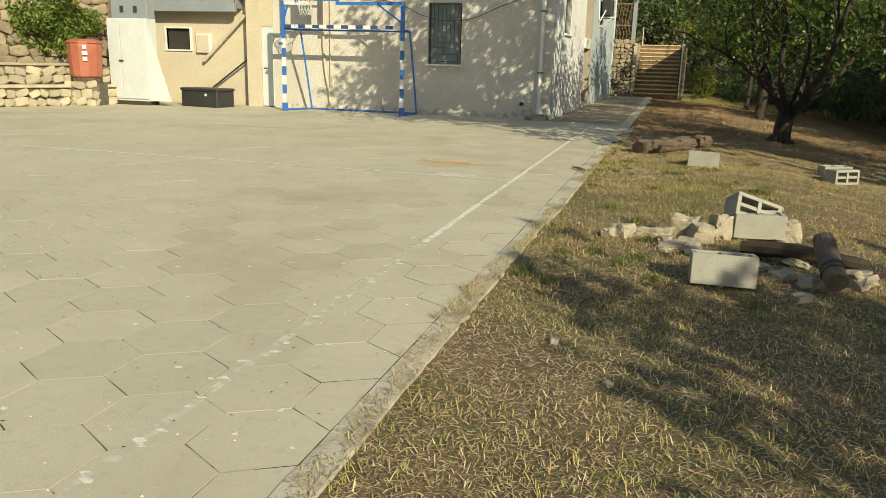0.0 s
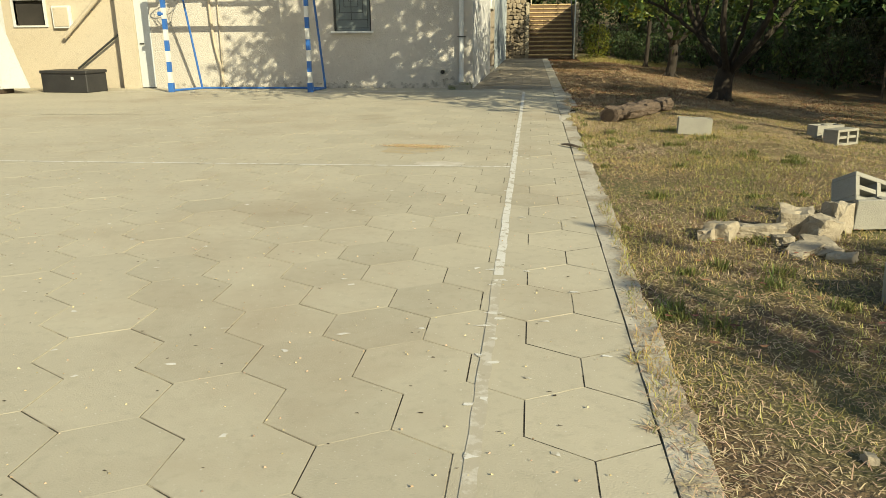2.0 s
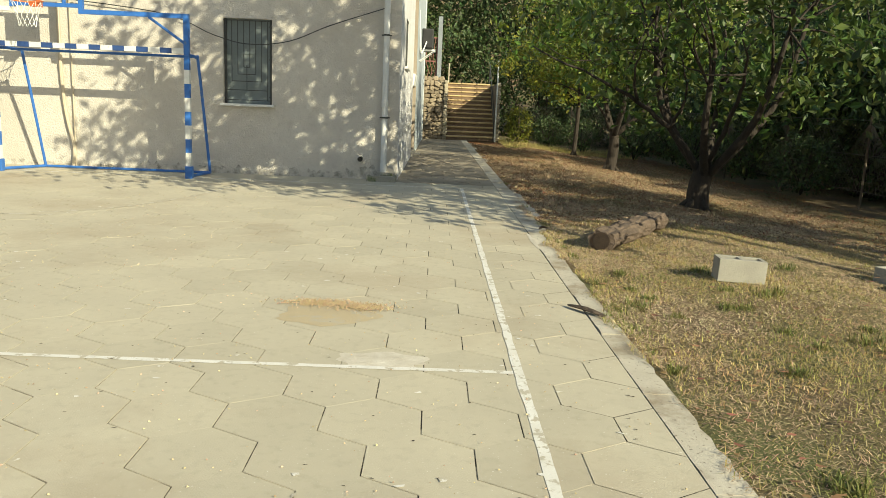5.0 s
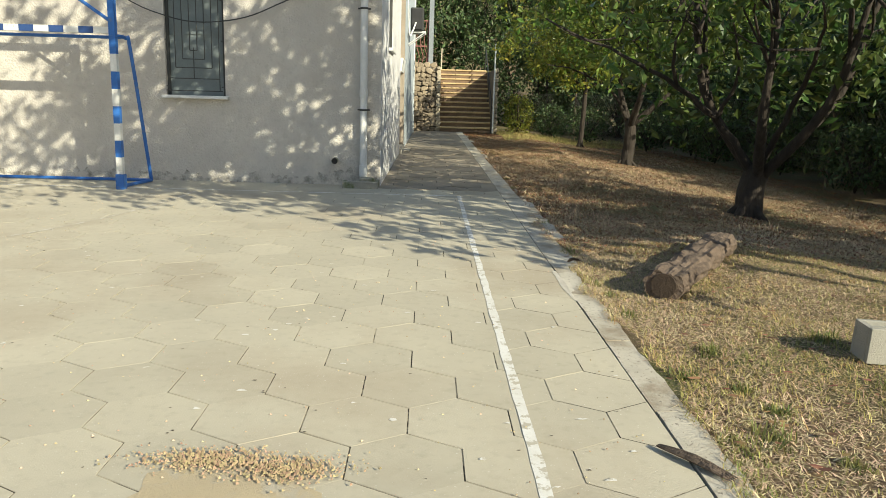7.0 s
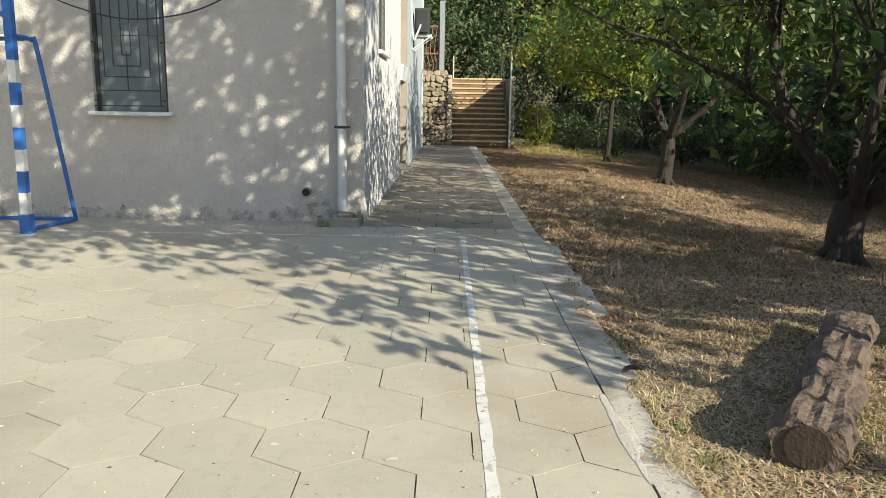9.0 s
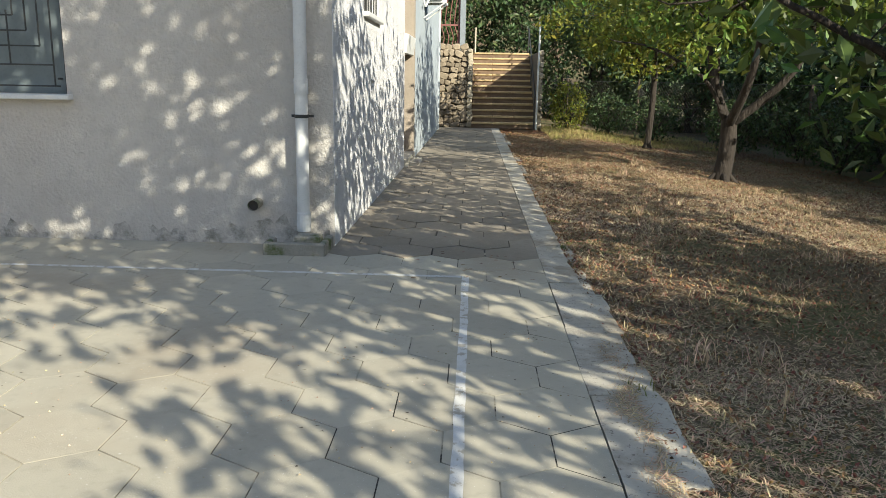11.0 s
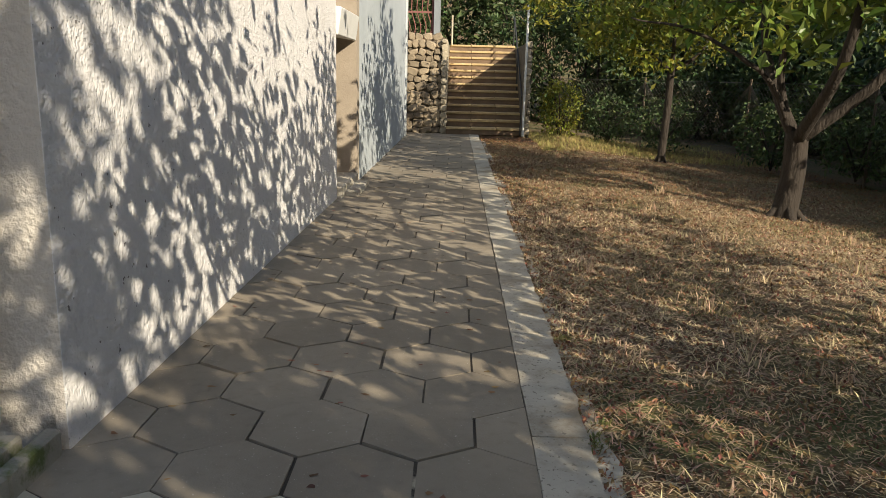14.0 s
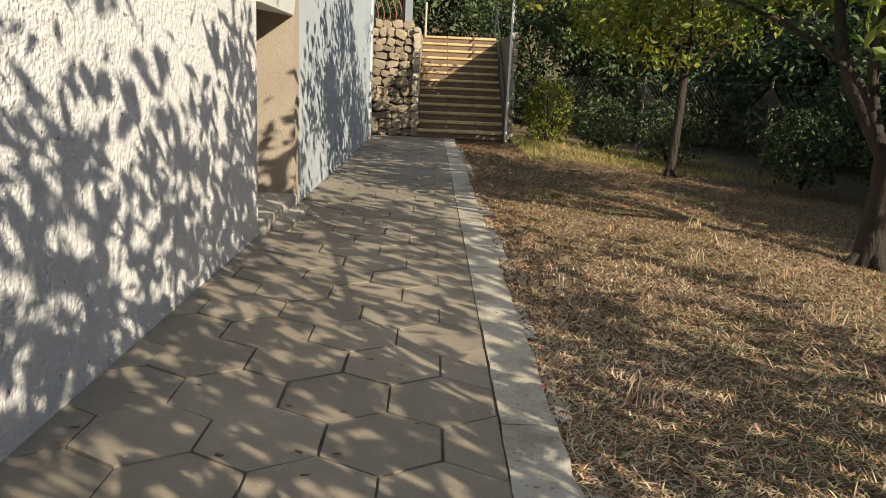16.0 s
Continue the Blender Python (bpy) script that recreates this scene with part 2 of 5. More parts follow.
def box(x0, x1, y0, y1, z0, z1, bevel=0.0, m=None):
    return add_box(bmesh.new(), x0, x1, y0, y1, z0, z1, bevel, m)


def add_tube(bm, pts, radii, sides=10, caps=True):
    """A round tube along the points; radii one number or one a point."""
    pts = [Vector(p) for p in pts]
    if isinstance(radii, (int, float)):
        radii = [radii] * len(pts)
    rings, side = [], None
    for i, p in enumerate(pts):
        d = (pts[min(i + 1, len(pts) - 1)] - pts[max(i - 1, 0)]).normalized()
        if side is None:
            side = d.cross(Vector((0.31, 0.87, 0.38)) if abs(d.y) < 0.8 else Vector((1, 0, 0))).normalized()
        side = (side - d * side.dot(d)).normalized()
        up = d.cross(side)
        rings.append([bm.verts.new(p + (side * math.cos(a) + up * math.sin(a)) * radii[i])
                      for a in [2 * math.pi * k / sides for k in range(sides)]])
    for a, b in zip(rings, rings[1:]):
        for k in range(sides):
            bm.faces.new((a[k], a[(k + 1) % sides], b[(k + 1) % sides], b[k]))
    if caps:
        bm.faces.new(rings[0][::-1])
        bm.faces.new(rings[-1])
    return bm


def tube(pts, radii, sides=10):
    return add_tube(bmesh.new(), pts, radii, sides)


def arc_points(pts, steps=4):
    """A smooth line through the points."""
    out, n = [], len(pts)
    P = [Vector(p) for p in pts]
    for i in range(n - 1):
        a, b, c, d = P[max(i - 1, 0)], P[i], P[i + 1], P[min(i + 2, n - 1)]
        for k in range(steps):
            t = k / steps
            out.append(0.5 * ((2 * b) + (c - a) * t + (2 * a - 5 * b + 4 * c - d) * t * t + (3 * b - a - 3 * c + d) * t ** 3))
    out.append(P[-1])
    return out


def lump(seed, sx, sy, sz, rough=0.25, sub=2):
    """An irregular stone."""
    bm = bmesh.new()
    bmesh.ops.create_icosphere(bm, subdivisions=sub, radius=1)
    for v in bm.verts:
        k = 1 + rough * noise.noise(v.co * 1.6 + Vector((seed * 7.3, seed * 1.7, 0)))
        c = v.co * k
        c = Vector([math.copysign(min(abs(q), 0.67 + 0.12 * noise.noise(Vector((seed, i * 3.1, 2)))), q) for i, q in enumerate(c)])
        v.co = Vector((c.x * sx, c.y * sy, c.z * sz)) / 0.69 / 2
    return bm


def raw_mesh(name, verts, faces, material):
    """A mesh out of numpy arrays; faces all with the same number of corners."""
    me = bpy.data.meshes.new(name)
    k = faces.shape[1]
    me.vertices.add(len(verts))
    me.vertices.foreach_set("co", verts.astype(np.float32).ravel())
    me.loops.add(faces.size)
    me.loops.foreach_set("vertex_index", faces.astype(np.int32).ravel())
    me.polygons.add(len(faces))
    me.polygons.foreach_set("loop_start", np.arange(0, faces.size, k, dtype=np.int32))
    me.polygons.foreach_set("use_smooth", np.zeros(len(faces), dtype=bool))
    me.update(calc_edges=True)
    me.validate()
    me.materials.append(material)
    return me


def leaf_mesh(name, centres, size, material, rng, up=0.5, slim=0.5):
    """Small folded leaves, one at each centre."""
    n = len(centres)
    d = rng.normal(size=(n, 3))
    d[:, 2] -= 0.35
    d /= np.linalg.norm(d, axis=1)[:, None]
    nor = rng.normal(size=(n, 3)) + np.array([0, 0, up * 2])
    s = np.cross(d, nor)
    s /= np.linalg.norm(s, axis=1)[:, None] + 1e-9
    u = np.cross(s, d)
    ln = (size * rng.uniform(0.6, 1.3, n))[:, None]
    w = ln * slim * 0.5
    base, tip = centres - d * ln * 0.5, centres + d * ln * 0.5
    fold = u * ln * 0.10
    v = np.stack([base, centres + s * w + fold, tip, centres - s * w + fold], 1).reshape(-1, 3)
    i = np.arange(n)[:, None] * 4
    f = np.concatenate([i + np.array([0, 1, 2]), i + np.array([0, 2, 3])], 1).reshape(-1, 3)
    return raw_mesh(name, v, f, material)


# ---- ground: one sheet, lawn beside the court, wooded slopes all round ----
def lawn_z(x, y):
    z = 0.035 * noise.noise(Vector((x * 0.7, y * 0.7, 3.0))) + 0.02 * noise.noise(Vector((x * 2.3, y * 2.3, 8.0))) - 0.015
    edge = min(1.0, max(0.0, (x + 0.95) / 0.6))
    z = z * edge - 0.014
    z -= 0.11 * max(0.0, min(x, 3.4) - 1.4) + 0.02 * max(0.0, x - 3.4)
    return z


def ground_z(x, y):
    if x < (-0.80 if y > 7.5 else -0.955) and -40 < y < 60 and x > -40:
        z = -0.10
    else:
        z = lawn_z(min(x, 9), y)
    far = max(0.0, x - 16, y - 56, -y - 34, -x - 34)
    z += min(26.0, 0.42 * far) + (2.0 * noise.noise(Vector((x * 0.05, y * 0.05, 0))) if far > 4 else 0)
    return z


def axis(lo, hi, step, far):
    fine = list(np.arange(lo, hi + 1e-6, step))
    out, q = [], step
    v = hi
    while v < far:
        q *= 1.35
        v += q
        out.append(v)
    pre, q, v = [], step, lo
    while v > -far:
        q *= 1.35
        v -= q
        pre.append(v)
    return pre[::-1] + fine + out


xs = [v for v in axis(-0.95, 9.0, 0.2, 500)]
ys = [v for v in axis(0.0, 40.0, 0.28, 500)]
gv = np.array([(x, y, ground_z(x, y)) for y in ys for x in xs])
W_ = len(xs)
gf = np.array([(j * W_ + i, j * W_ + i + 1, (j + 1) * W_ + i + 1, (j + 1) * W_ + i) for j in range(len(ys) - 1) for i in range(len(xs) - 1)])
ground = new("ground", raw_mesh("ground", gv, gf, M_LAWN))
for p in ground.data.polygons:
    p.use_smooth = True
tagged(ground, "dry patchy lawn and bare brown soil under trees", "ground", kind="structure")

# court and path: bedding sheets under the tiles
HEX = 0.4417
ROW = HEX * 0.866
SIDE = HEX / math.sqrt(3)
LINE_X = -1.545
court = structure("pavement_court", box(-34, -0.946, -30, 19.03, -0.16, -0.004), M_BED, "sports court paved with pale hexagonal concrete tiles", "pavement")
path_floor = structure("pavement_path", box(-3.2, -0.946, 19.032, 36.2, -0.16, -0.008), M_PATHBED, "footpath of worn hexagonal tiles, coloured dark brown for the shade", "pavement")

# kerb stones beside court and path
kerb = thing("kerb", pose(0, 0, 0), "worn concrete kerb between paving and lawn", "kerb", kind="structure")
rk = random.Random(4)
y = -6.0
while y < 35.2:
    ln = 1.0 if y < 18 else 1.25
    drift = 0.002 * max(0.0, y - 19)
    wob = rk.uniform(-0.012, 0.012)
    wide = 0.225 if y > 13.9 else 0.155 if y > 7.5 else (0.17 if y > 6.4 else 0.13)
    x0 = -0.942 - drift + wob * 0.4
    if y < 7.5:
        x0 = -0.942
    bm = bmesh.new()
    add_box(bm, x0, x0 + wide, y + 0.006, y + ln - 0.006, -0.15, 0.002 + rk.uniform(-0.003, 0.003))
    bmesh.ops.subdivide_edges(bm, edges=[e for e in bm.edges if abs(e.verts[0].co.y - e.verts[1].co.y) > 0.5], cuts=9)
    for v in bm.verts:
        if v.co.x > x0 + 0.02:
            v.co.x += 0.025 * noise.noise(Vector((v.co.y * 1.3, 1.0, 0))) + 0.025 * noise.noise(Vector((v.co.y * 9, 5.0, 0)))
        else:
            v.co.x += 0.008 * noise.noise(Vector((v.co.y * 6, 9.0, 0)))
        if v.co.z > -0.05:
            v.co.z += 0.003 * noise.noise(Vector((v.co.y * 4, v.co.x * 4, 2)))
    part("kerb_stone", bm, M_KERB, kerb)
    y += ln

haunch = thing("kerb_haunch", pose(0, 0, 0), "broken concrete strip along the outer side of the kerb", "kerb", kind="structure")
y = 15.2
while y < 33:
    ln = rk.uniform(0.5, 1.3)
    bm = bmesh.new()
    x0 = -0.726 - 0.002 * max(0.0, y - 19)
    add_box(bm, x0, x0 + rk.uniform(0.07, 0.12), y + 0.01, y + ln - 0.02, -0.15, -0.004 + rk.uniform(-0.012, 0.004))
    bmesh.ops.subdivide_edges(bm, edges=[e for e in bm.edges if abs(e.verts[0].co.y - e.verts[1].co.y) > 0.3], cuts=7)
    for v in bm.verts:
        v.co.x += (0.04 if v.co.x > x0 + 0.03 else 0.010) * noise.noise(Vector((v.co.y * 5, 3.0, v.co.z * 2)))
    part("haunch_piece", bm, M_KERB, haunch)
    y += ln + (rk.uniform(0.1, 0.5) if rk.random() < 0.4 else 0)

# ---- main building: rendered block with a front and a long side wall ----
SIDE_ROT = pose(-2.675, 19.03, 0, 0, 0, -0.5)
WALL_H = 6.2


def wall_with_holes(x0, x1, z0, z1, holes, y0, y1):
    """A wall in the x-z plane with rectangular openings right through."""
    bm = bmesh.new()
    xcut = sorted({x0, x1, *[h[0] for h in holes], *[h[1] for h in holes]})
    zcut = sorted({z0, z1, *[h[2] for h in holes], *[h[3] for h in holes]})
    for a, b in zip(xcut, xcut[1:]):
        for c, d in zip(zcut, zcut[1:]):
            if not any(h[0] <= a and b <= h[1] and h[2] <= c and d <= h[3] for h in holes):
                add_box(bm, a, b, y0, y1, c, d)
    bmesh.ops.remove_doubles(bm, verts=bm.verts, dist=0.0005)
    seen = {}
    for f in bm.faces:
        seen.setdefault(tuple(round(v, 3) for v in f.calc_center_median()), []).append(f)
    bmesh.ops.delete(bm, geom=[f for fs in seen.values() if len(fs) > 1 for f in fs], context="FACES_ONLY")
    return bm


WX0, WX1, WZ0, WZ1 = -5.755, -4.915, 1.235, 2.68
structure("wall_front", wall_with_holes(-10.0, -2.679, -0.1, WALL_H, [(WX0, WX1, WZ0, WZ1)], 19.03, 19.28), M_WALL,
          "rough white rendered front wall in dappled tree shade", "wall")


def side(bm):
    """Wall built along its own x, stood up along the path."""
    bmesh.ops.transform(bm, matrix=SIDE_ROT @ pose(0, 0, 0, 0, 0, 90), verts=bm.verts)
    return bm


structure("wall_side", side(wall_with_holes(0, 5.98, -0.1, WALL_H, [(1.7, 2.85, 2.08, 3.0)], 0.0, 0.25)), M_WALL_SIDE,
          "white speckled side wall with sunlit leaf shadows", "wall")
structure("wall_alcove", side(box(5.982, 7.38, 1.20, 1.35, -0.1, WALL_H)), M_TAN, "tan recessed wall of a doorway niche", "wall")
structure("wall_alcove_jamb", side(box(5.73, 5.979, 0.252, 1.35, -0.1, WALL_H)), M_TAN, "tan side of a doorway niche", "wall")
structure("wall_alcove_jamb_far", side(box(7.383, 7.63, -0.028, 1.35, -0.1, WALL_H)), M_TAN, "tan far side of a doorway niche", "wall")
structure("wall_side_far", side(box(7.633, 15.4, -0.03, 0.30, -0.1, WALL_H)), M_WALL_FAR_SHADED, "rendered far side wall coloured blue-grey as in sky-lit shade", "wall")
structure("trim_corner", side(box(15.402, 15.65, -0.06, 0.3, -0.1, WALL_H)), M_METALWHITE, "white corner pilaster at the wall end", "trim")
structure("wall_back", box(-10, -3.05, 34.2, 34.4, -0.1, WALL_H), M_WALL, "plain rendered rear wall", "wall")
structure("ceiling_roof", box(-10.3, -2.5, 18.75, 34.7, WALL_H + 0.004, WALL_H + 0.25), M_GREYSLAB, "flat concrete roof slab", "roof")

# window with grille in the front wall
window = thing("window_1", pose(0, 0, 0), "grey-green shuttered window behind a dark iron grille", "window", kind="structure")
shutter = part("shutter", box(WX0 + 0.004, WX1 - 0.004, 19.13, 19.17, WZ0, WZ1), M_SHUTTER, window)
part("shutter_rail", box(WX0 + 0.05, WX1 - 0.05, 19.115, 19.128, 2.09, 2.14), M_SHUTTER, shutter)
part("window_sill", box(WX0 - 0.05, WX1 + 0.05, 18.94, 19.13, WZ0 - 0.045, WZ0 - 0.002, 0.006), M_PIPE, window, "pale stone sill")
part("window_frame", box(WX0 - 0.004, WX0 + 0.04, 19.09, 19.128, WZ0, WZ1, 0.004), M_IRON, window)
part("window_frame", box(WX1 - 0.04, WX1 + 0.004, 19.09, 19.128, WZ0, WZ1, 0.004), M_IRON, window)
GY = 18.97
gx = (WX0 + WX1) / 2
for k in range(8):
    x = WX0 + 0.06 + k * (WX1 - WX0 - 0.12) / 7
    low = {0: 1.30, 7: 1.30, 1: 1.62, 6: 1.62, 2: 1.74, 5: 1.74, 3: 1.86, 4: 1.86}[k]
    part("grille_bar", tube([(x, GY, low), (x, GY, WZ1 - 0.04)], 0.007, 6), M_IRON, window)
for z, hw in ((1.62, 0.255), (1.74, 0.153), (1.86, 0.051), (1.47, 0.355), (1.30, 0.40), (WZ1 - 0.04, 0.40)):
    part("grille_rail", tube([(gx - hw, GY, z), (gx + hw, GY, z)], 0.007, 6), M_IRON, window)
part("grille_bar", tube([(gx, GY, 1.47), (gx, GY, 1.90)], 0.007, 6), M_IRON, window)
for x in (WX0 + 0.03, WX1 - 0.03):
    for z in (1.36, 2.0, 2.55):
        part("grille_bracket", tube([(x, GY, z), (x, 19.03, z)], 0.009, 6), M_IRON, window)

# small grated window in the side wall
w2 = thing("window_2", SIDE_ROT @ pose(0, 0, 0, 0, 0, 90), "small dark grated window in the side wall", "window", kind="structure")
part("pane", box(1.702, 2.848, 0.13, 0.16, 2.082, 2.998), M_DARK, w2)
part("window_sill", box(1.65, 2.90, -0.06, 0.12, 2.025, 2.076, 0.006), M_PIPE, w2, "pale sill")
for k in range(6):
    part("grille_bar", tube([(1.78 + k * 0.198, 0.02, 2.08), (1.78 + k * 0.198, 0.02, 3.0)], 0.008, 6), M_IRON, w2)

# rain pipe, its gully and outlet stub
pipe = thing("rain_pipe", pose(-2.92, 18.92, 0), "pale round rain pipe with a dark clamp on the wall corner", "pipe")
part("pipe_tube", tube([(0, 0, 0.30), (0, 0, 6.1)], 0.052, 28), M_PIPE, pipe)
part("pipe_foot", tube([(0, 0, 0.145), (0, 0, 0.19), (0, 0, 0.30), (0, 0, 0.31)], [0.056, 0.060, 0.058, 0.052], 16), M_PIPE, pipe)
part("socket", tube([(0, 0, 1.28), (0, 0, 1.40)], 0.059, 16), M_PIPE, pipe)
for z in (1.10, 2.5, 4.0):
    clamp = part("clamp", tube([(0, 0, z - 0.014), (0, 0, z + 0.014)], 0.058, 16), M_IRON, pipe, "dark iron clamp")
    part("clamp_arm", box(-0.09, 0.09, 0.03, 0.07, z - 0.01, z + 0.01), M_IRON, clamp)
gully = thing("drain_gully", pose(-2.935, 18.70, 0), "mossy concrete drain box under the rain pipe", "drain")
for nm, b in (("front_wall", (-0.26, 0.25, -0.09, -0.03, -0.02, 0.10)), ("end_wall", (-0.26, -0.20, -0.028, 0.16, -0.02, 0.10)),
              ("end_wall", (0.19, 0.25, -0.028, 0.30, -0.02, 0.10)), ("tray", (-0.198, 0.188, -0.028, 0.16, -0.02, 0.045)),
              ("pad", (-0.02, 0.188, 0.0, 0.165, 0.047, 0.14))):
    part(nm, box(*b, 0.010), M_MOSS, gully)
stub = thing("outlet_stub", pose(-3.33, 18.91, 0.36, 0, 0, 0), "short rusty outlet pipe sticking out of the wall", "pipe")
bm = tube([(0, 0.10, 0), (0, -0.06, 0)], 0.045, 14)
bm.faces.ensure_lookup_table()
bmesh.ops.delete(bm, geom=[min(bm.faces, key=lambda f: f.calc_center_median().y)], context="FACES_ONLY")
stub_tube = part("stub_tube", bm, M_MOSS, stub)
part("stub_bore", tube([(0, -0.02, 0), (0, -0.03, 0)], 0.043, 14), M_DARK, stub_tube)
cable = thing("wall_cable", pose(0, 0, 0), "thin grey cable sagging across the front wall", "cable")
part("cable_run", tube(arc_points([(-9.6, 18.96, 2.95), (-6.9, 18.96, 2.72), (-5.9, 18.96, 2.38), (-5.3, 18.96, 2.25), (-4.6, 18.96, 2.33), (-3.9, 18.96, 2.62), (-2.95, 18.96, 2.95)], 6), 0.009, 6), M_IRON, cable)

# damp stains along the foot of the front wall
M_MOULD = surface("damp_mould", (0.20, 0.19, 0.16), (0.33, 0.31, 0.26), 7, 0.95, 1.0, 34, stain=(0.58, 0.545, 0.485), stain_scale=8, stain_cut=0.44, stain_soft=0.22, bump_dist=0.022)
bm = bmesh.new()
cols = []
for k in range(150):
    x = -9.9 + k * 0.0482
    h = 0.10 + 0.10 * noise.noise(Vector((x * 1.1, 2, 0))) + 0.07 * noise.noise(Vector((x * 4.3, 5, 0))) + 0.10 * math.exp(-((x + 3.2) / 0.4) ** 2) + 0.10 * noise.noise(Vector((x * 13.0, 9, 0)))
    h = max(0.03, h)
    cols.append((bm.verts.new((x, 19.026, 0.0)), bm.verts.new((x, 19.0265, h))))
for p, q in zip(cols, cols[1:]):
    bm.faces.new((p[0], q[0], q[1], p[1]))
structure("stain_wall_foot", bm, M_MOULD, "dark damp stain along the foot of the wall", "stain")

# step and canopy of the niche, air conditioner further along
NICHE = SIDE_ROT @ pose(0, 0, 0, 0, 0, 90) @ pose(-0.57, 0, 0)
sl = thing("door_step", NICHE, "worn concrete threshold of a doorway niche", "step")
part("slab", box(6.56, 7.94, -0.06, 1.195, -0.03, 0.13, 0.015), M_KERB, sl)
part("slab_lower", box(6.75, 7.7, -0.22, -0.065, -0.03, 0.06, 0.012), M_KERB, sl)
cp = thing("niche_canopy", NICHE, "weathered sloping concrete canopy over a niche", "canopy")
part("canopy_slab", box(6.555, 7.945, -0.02, 0.44, 0, 0.30, 0.01, pose(0, 0, 1.80, 8)), M_PIPE, cp)
ac = thing("air_conditioner", NICHE @ pose(10.4, -0.03, 2.95), "dark outdoor air conditioner on a wall bracket", "air conditioner")
casing = part("casing", box(-0.40, 0.40, -0.40, -0.06, 0, 0.58, 0.02), M_IRON, ac)
part("side_panel", box(-0.43, -0.402, -0.36, -0.10, 0.04, 0.54), M_BLACKBOX, casing)
for x in (-0.3, 0.3):
    bracket = part("bracket", box(x - 0.02, x + 0.02, -0.46, 0.01, -0.05, -0.004), M_PIPE, ac)
    part("bracket_stay", tube([(x, 0.0, -0.35), (x, -0.42, -0.05)], 0.015, 6), M_PIPE, bracket)
part("hose", tube(arc_points([(-0.42, -0.2, 0.2), (-0.7, -0.12, -0.05), (-0.9, -0.06, -0.15), (-0.95, -0.02, 0.4), (-1.1, 0.0, 1.0)], 5), 0.02, 6), M_PIPE, ac)

# ---- goal with a basketball frame on top ----
goal = thing("handball_goal", pose(0, 0, 0), "blue and white striped steel handball goal", "goal")
GX0, GX1, GYF, GZ = -9.11, -6.03, 17.915, 2.03
R = 0.04


def striped(axis_name, a, b, fixed, first, stripes):
    step = (b - a) / stripes
    for k in range(stripes):
        lo, hi = a + k * step, a + (k + 1) * step
        mtl = (M_BLUE, M_WHITE)[(k + first) % 2]
        if axis_name == "z":
            bm = box(fixed - R, fixed + R, GYF - R, GYF + R, lo, hi, 0)
        else:
            bm = box(lo, hi, GYF - R, GYF + R, fixed - R, fixed + R, 0)
        part("stripe", bm, mtl if axis_name == "z" else (M_NAVY if mtl is M_BLUE else M_WHITE), goal)


for gxp in (GX0, GX1):
    part("post_foot", box(gxp - 0.055, gxp + 0.055, GYF - 0.055, GYF + 0.055, 0, 0.20, 0.006), M_BLUE, goal)
    striped("z", 0.202, 1.96, gxp, 1, 8)
    part("post_top", box(gxp - R, gxp + R, GYF - R, GYF + R, 1.962, 2.60), M_BLUE, goal, "plain blue upper post")
striped("x", GX0 + R + 0.002, GX1 - R - 0.002, GZ, 0, 16)
BK = 18.74
part("net_bar", tube(arc_points([(GX0 + 0.0, GYF + 0.05, 1.97), (GX0 + 0.28, GYF + 0.30, 1.95), (GX0 + 0.30, GYF + 0.36, 1.80), (GX0 + 0.33, BK, 0.03)], 5), 0.024, 8), M_BLUE, goal)
part("net_bar", tube(arc_points([(GX1 - 0.0, GYF + 0.05, 1.97), (GX1 + 0.06, GYF + 0.26, 1.95), (GX1 + 0.08, GYF + 0.34, 1.80), (GX1 + 0.10, BK, 0.03)], 5), 0.024, 8), M_BLUE, goal)
part("net_rail", tube([(GX0 + 0.20, GYF + 0.18, 1.955), (GX1 + 0.03, GYF + 0.18, 1.955)], 0.022, 8), M_BLUE, goal)
part("ground_bar", tube([(GX0 + 0.33, BK, 0.03), (GX1 + 0.10, BK, 0.03)], 0.022, 8), M_BLUE, goal)
for a, b in ((GX0, GX0 + 0.33), (GX1, GX1 + 0.10)):
    part("ground_bar", tube([(a, GYF + 0.05, 0.035), (b, BK, 0.03)], 0.024, 8), M_BLUE, goal)
part("top_beam", box(-7.64, GX1 - R - 0.002, GYF - 0.03, GYF + 0.03, 2.53, 2.60), M_BLUE, goal)
part("top_beam", box(GX0 + R + 0.002, -8.78, GYF - 0.03, GYF + 0.03, 2.53, 2.60), M_PIPE, goal, "pale upper beam")
part("brace", tube([(-6.62, GYF, 2.53), (GX1 - 0.02, GYF, 2.14)], 0.022, 8), M_BLUE, goal)
part("brace", tube([(GX0 + 0.02, GYF, 2.2), (GX0 + 0.14, GYF, 2.55)], 0.022, 8), M_BLUE, goal)
part("knob", tube([(GX0 - 0.12, GYF, 1.62), (GX0 + 0.0, GYF, 1.62)], 0.05, 8), M_BLUE, goal)
hoop = thing("basketball_hoop", pose(0.08, 0, 0), "clear basketball board in a blue frame with an orange rim", "basketball hoop")
for b in ((-8.86, -8.79, 2.60, 3.62), (-7.79, -7.72, 2.53, 3.62), (-8.788, -7.792, 3.55, 3.62), (-8.788, -7.792, 2.62, 2.68)):
    part("frame_bar", box(b[0], b[1], GYF - 0.03, GYF + 0.03, b[2], b[3]), M_BLUE, hoop)
part("cross_bar", box(-8.788, -7.792, GYF - 0.02, GYF + 0.02, 3.28, 3.32), M_BLUE, hoop)
part("inner_bar", box(-8.04, -8.00, GYF - 0.02, GYF + 0.02, 2.682, 3.278), M_BLUE, hoop)
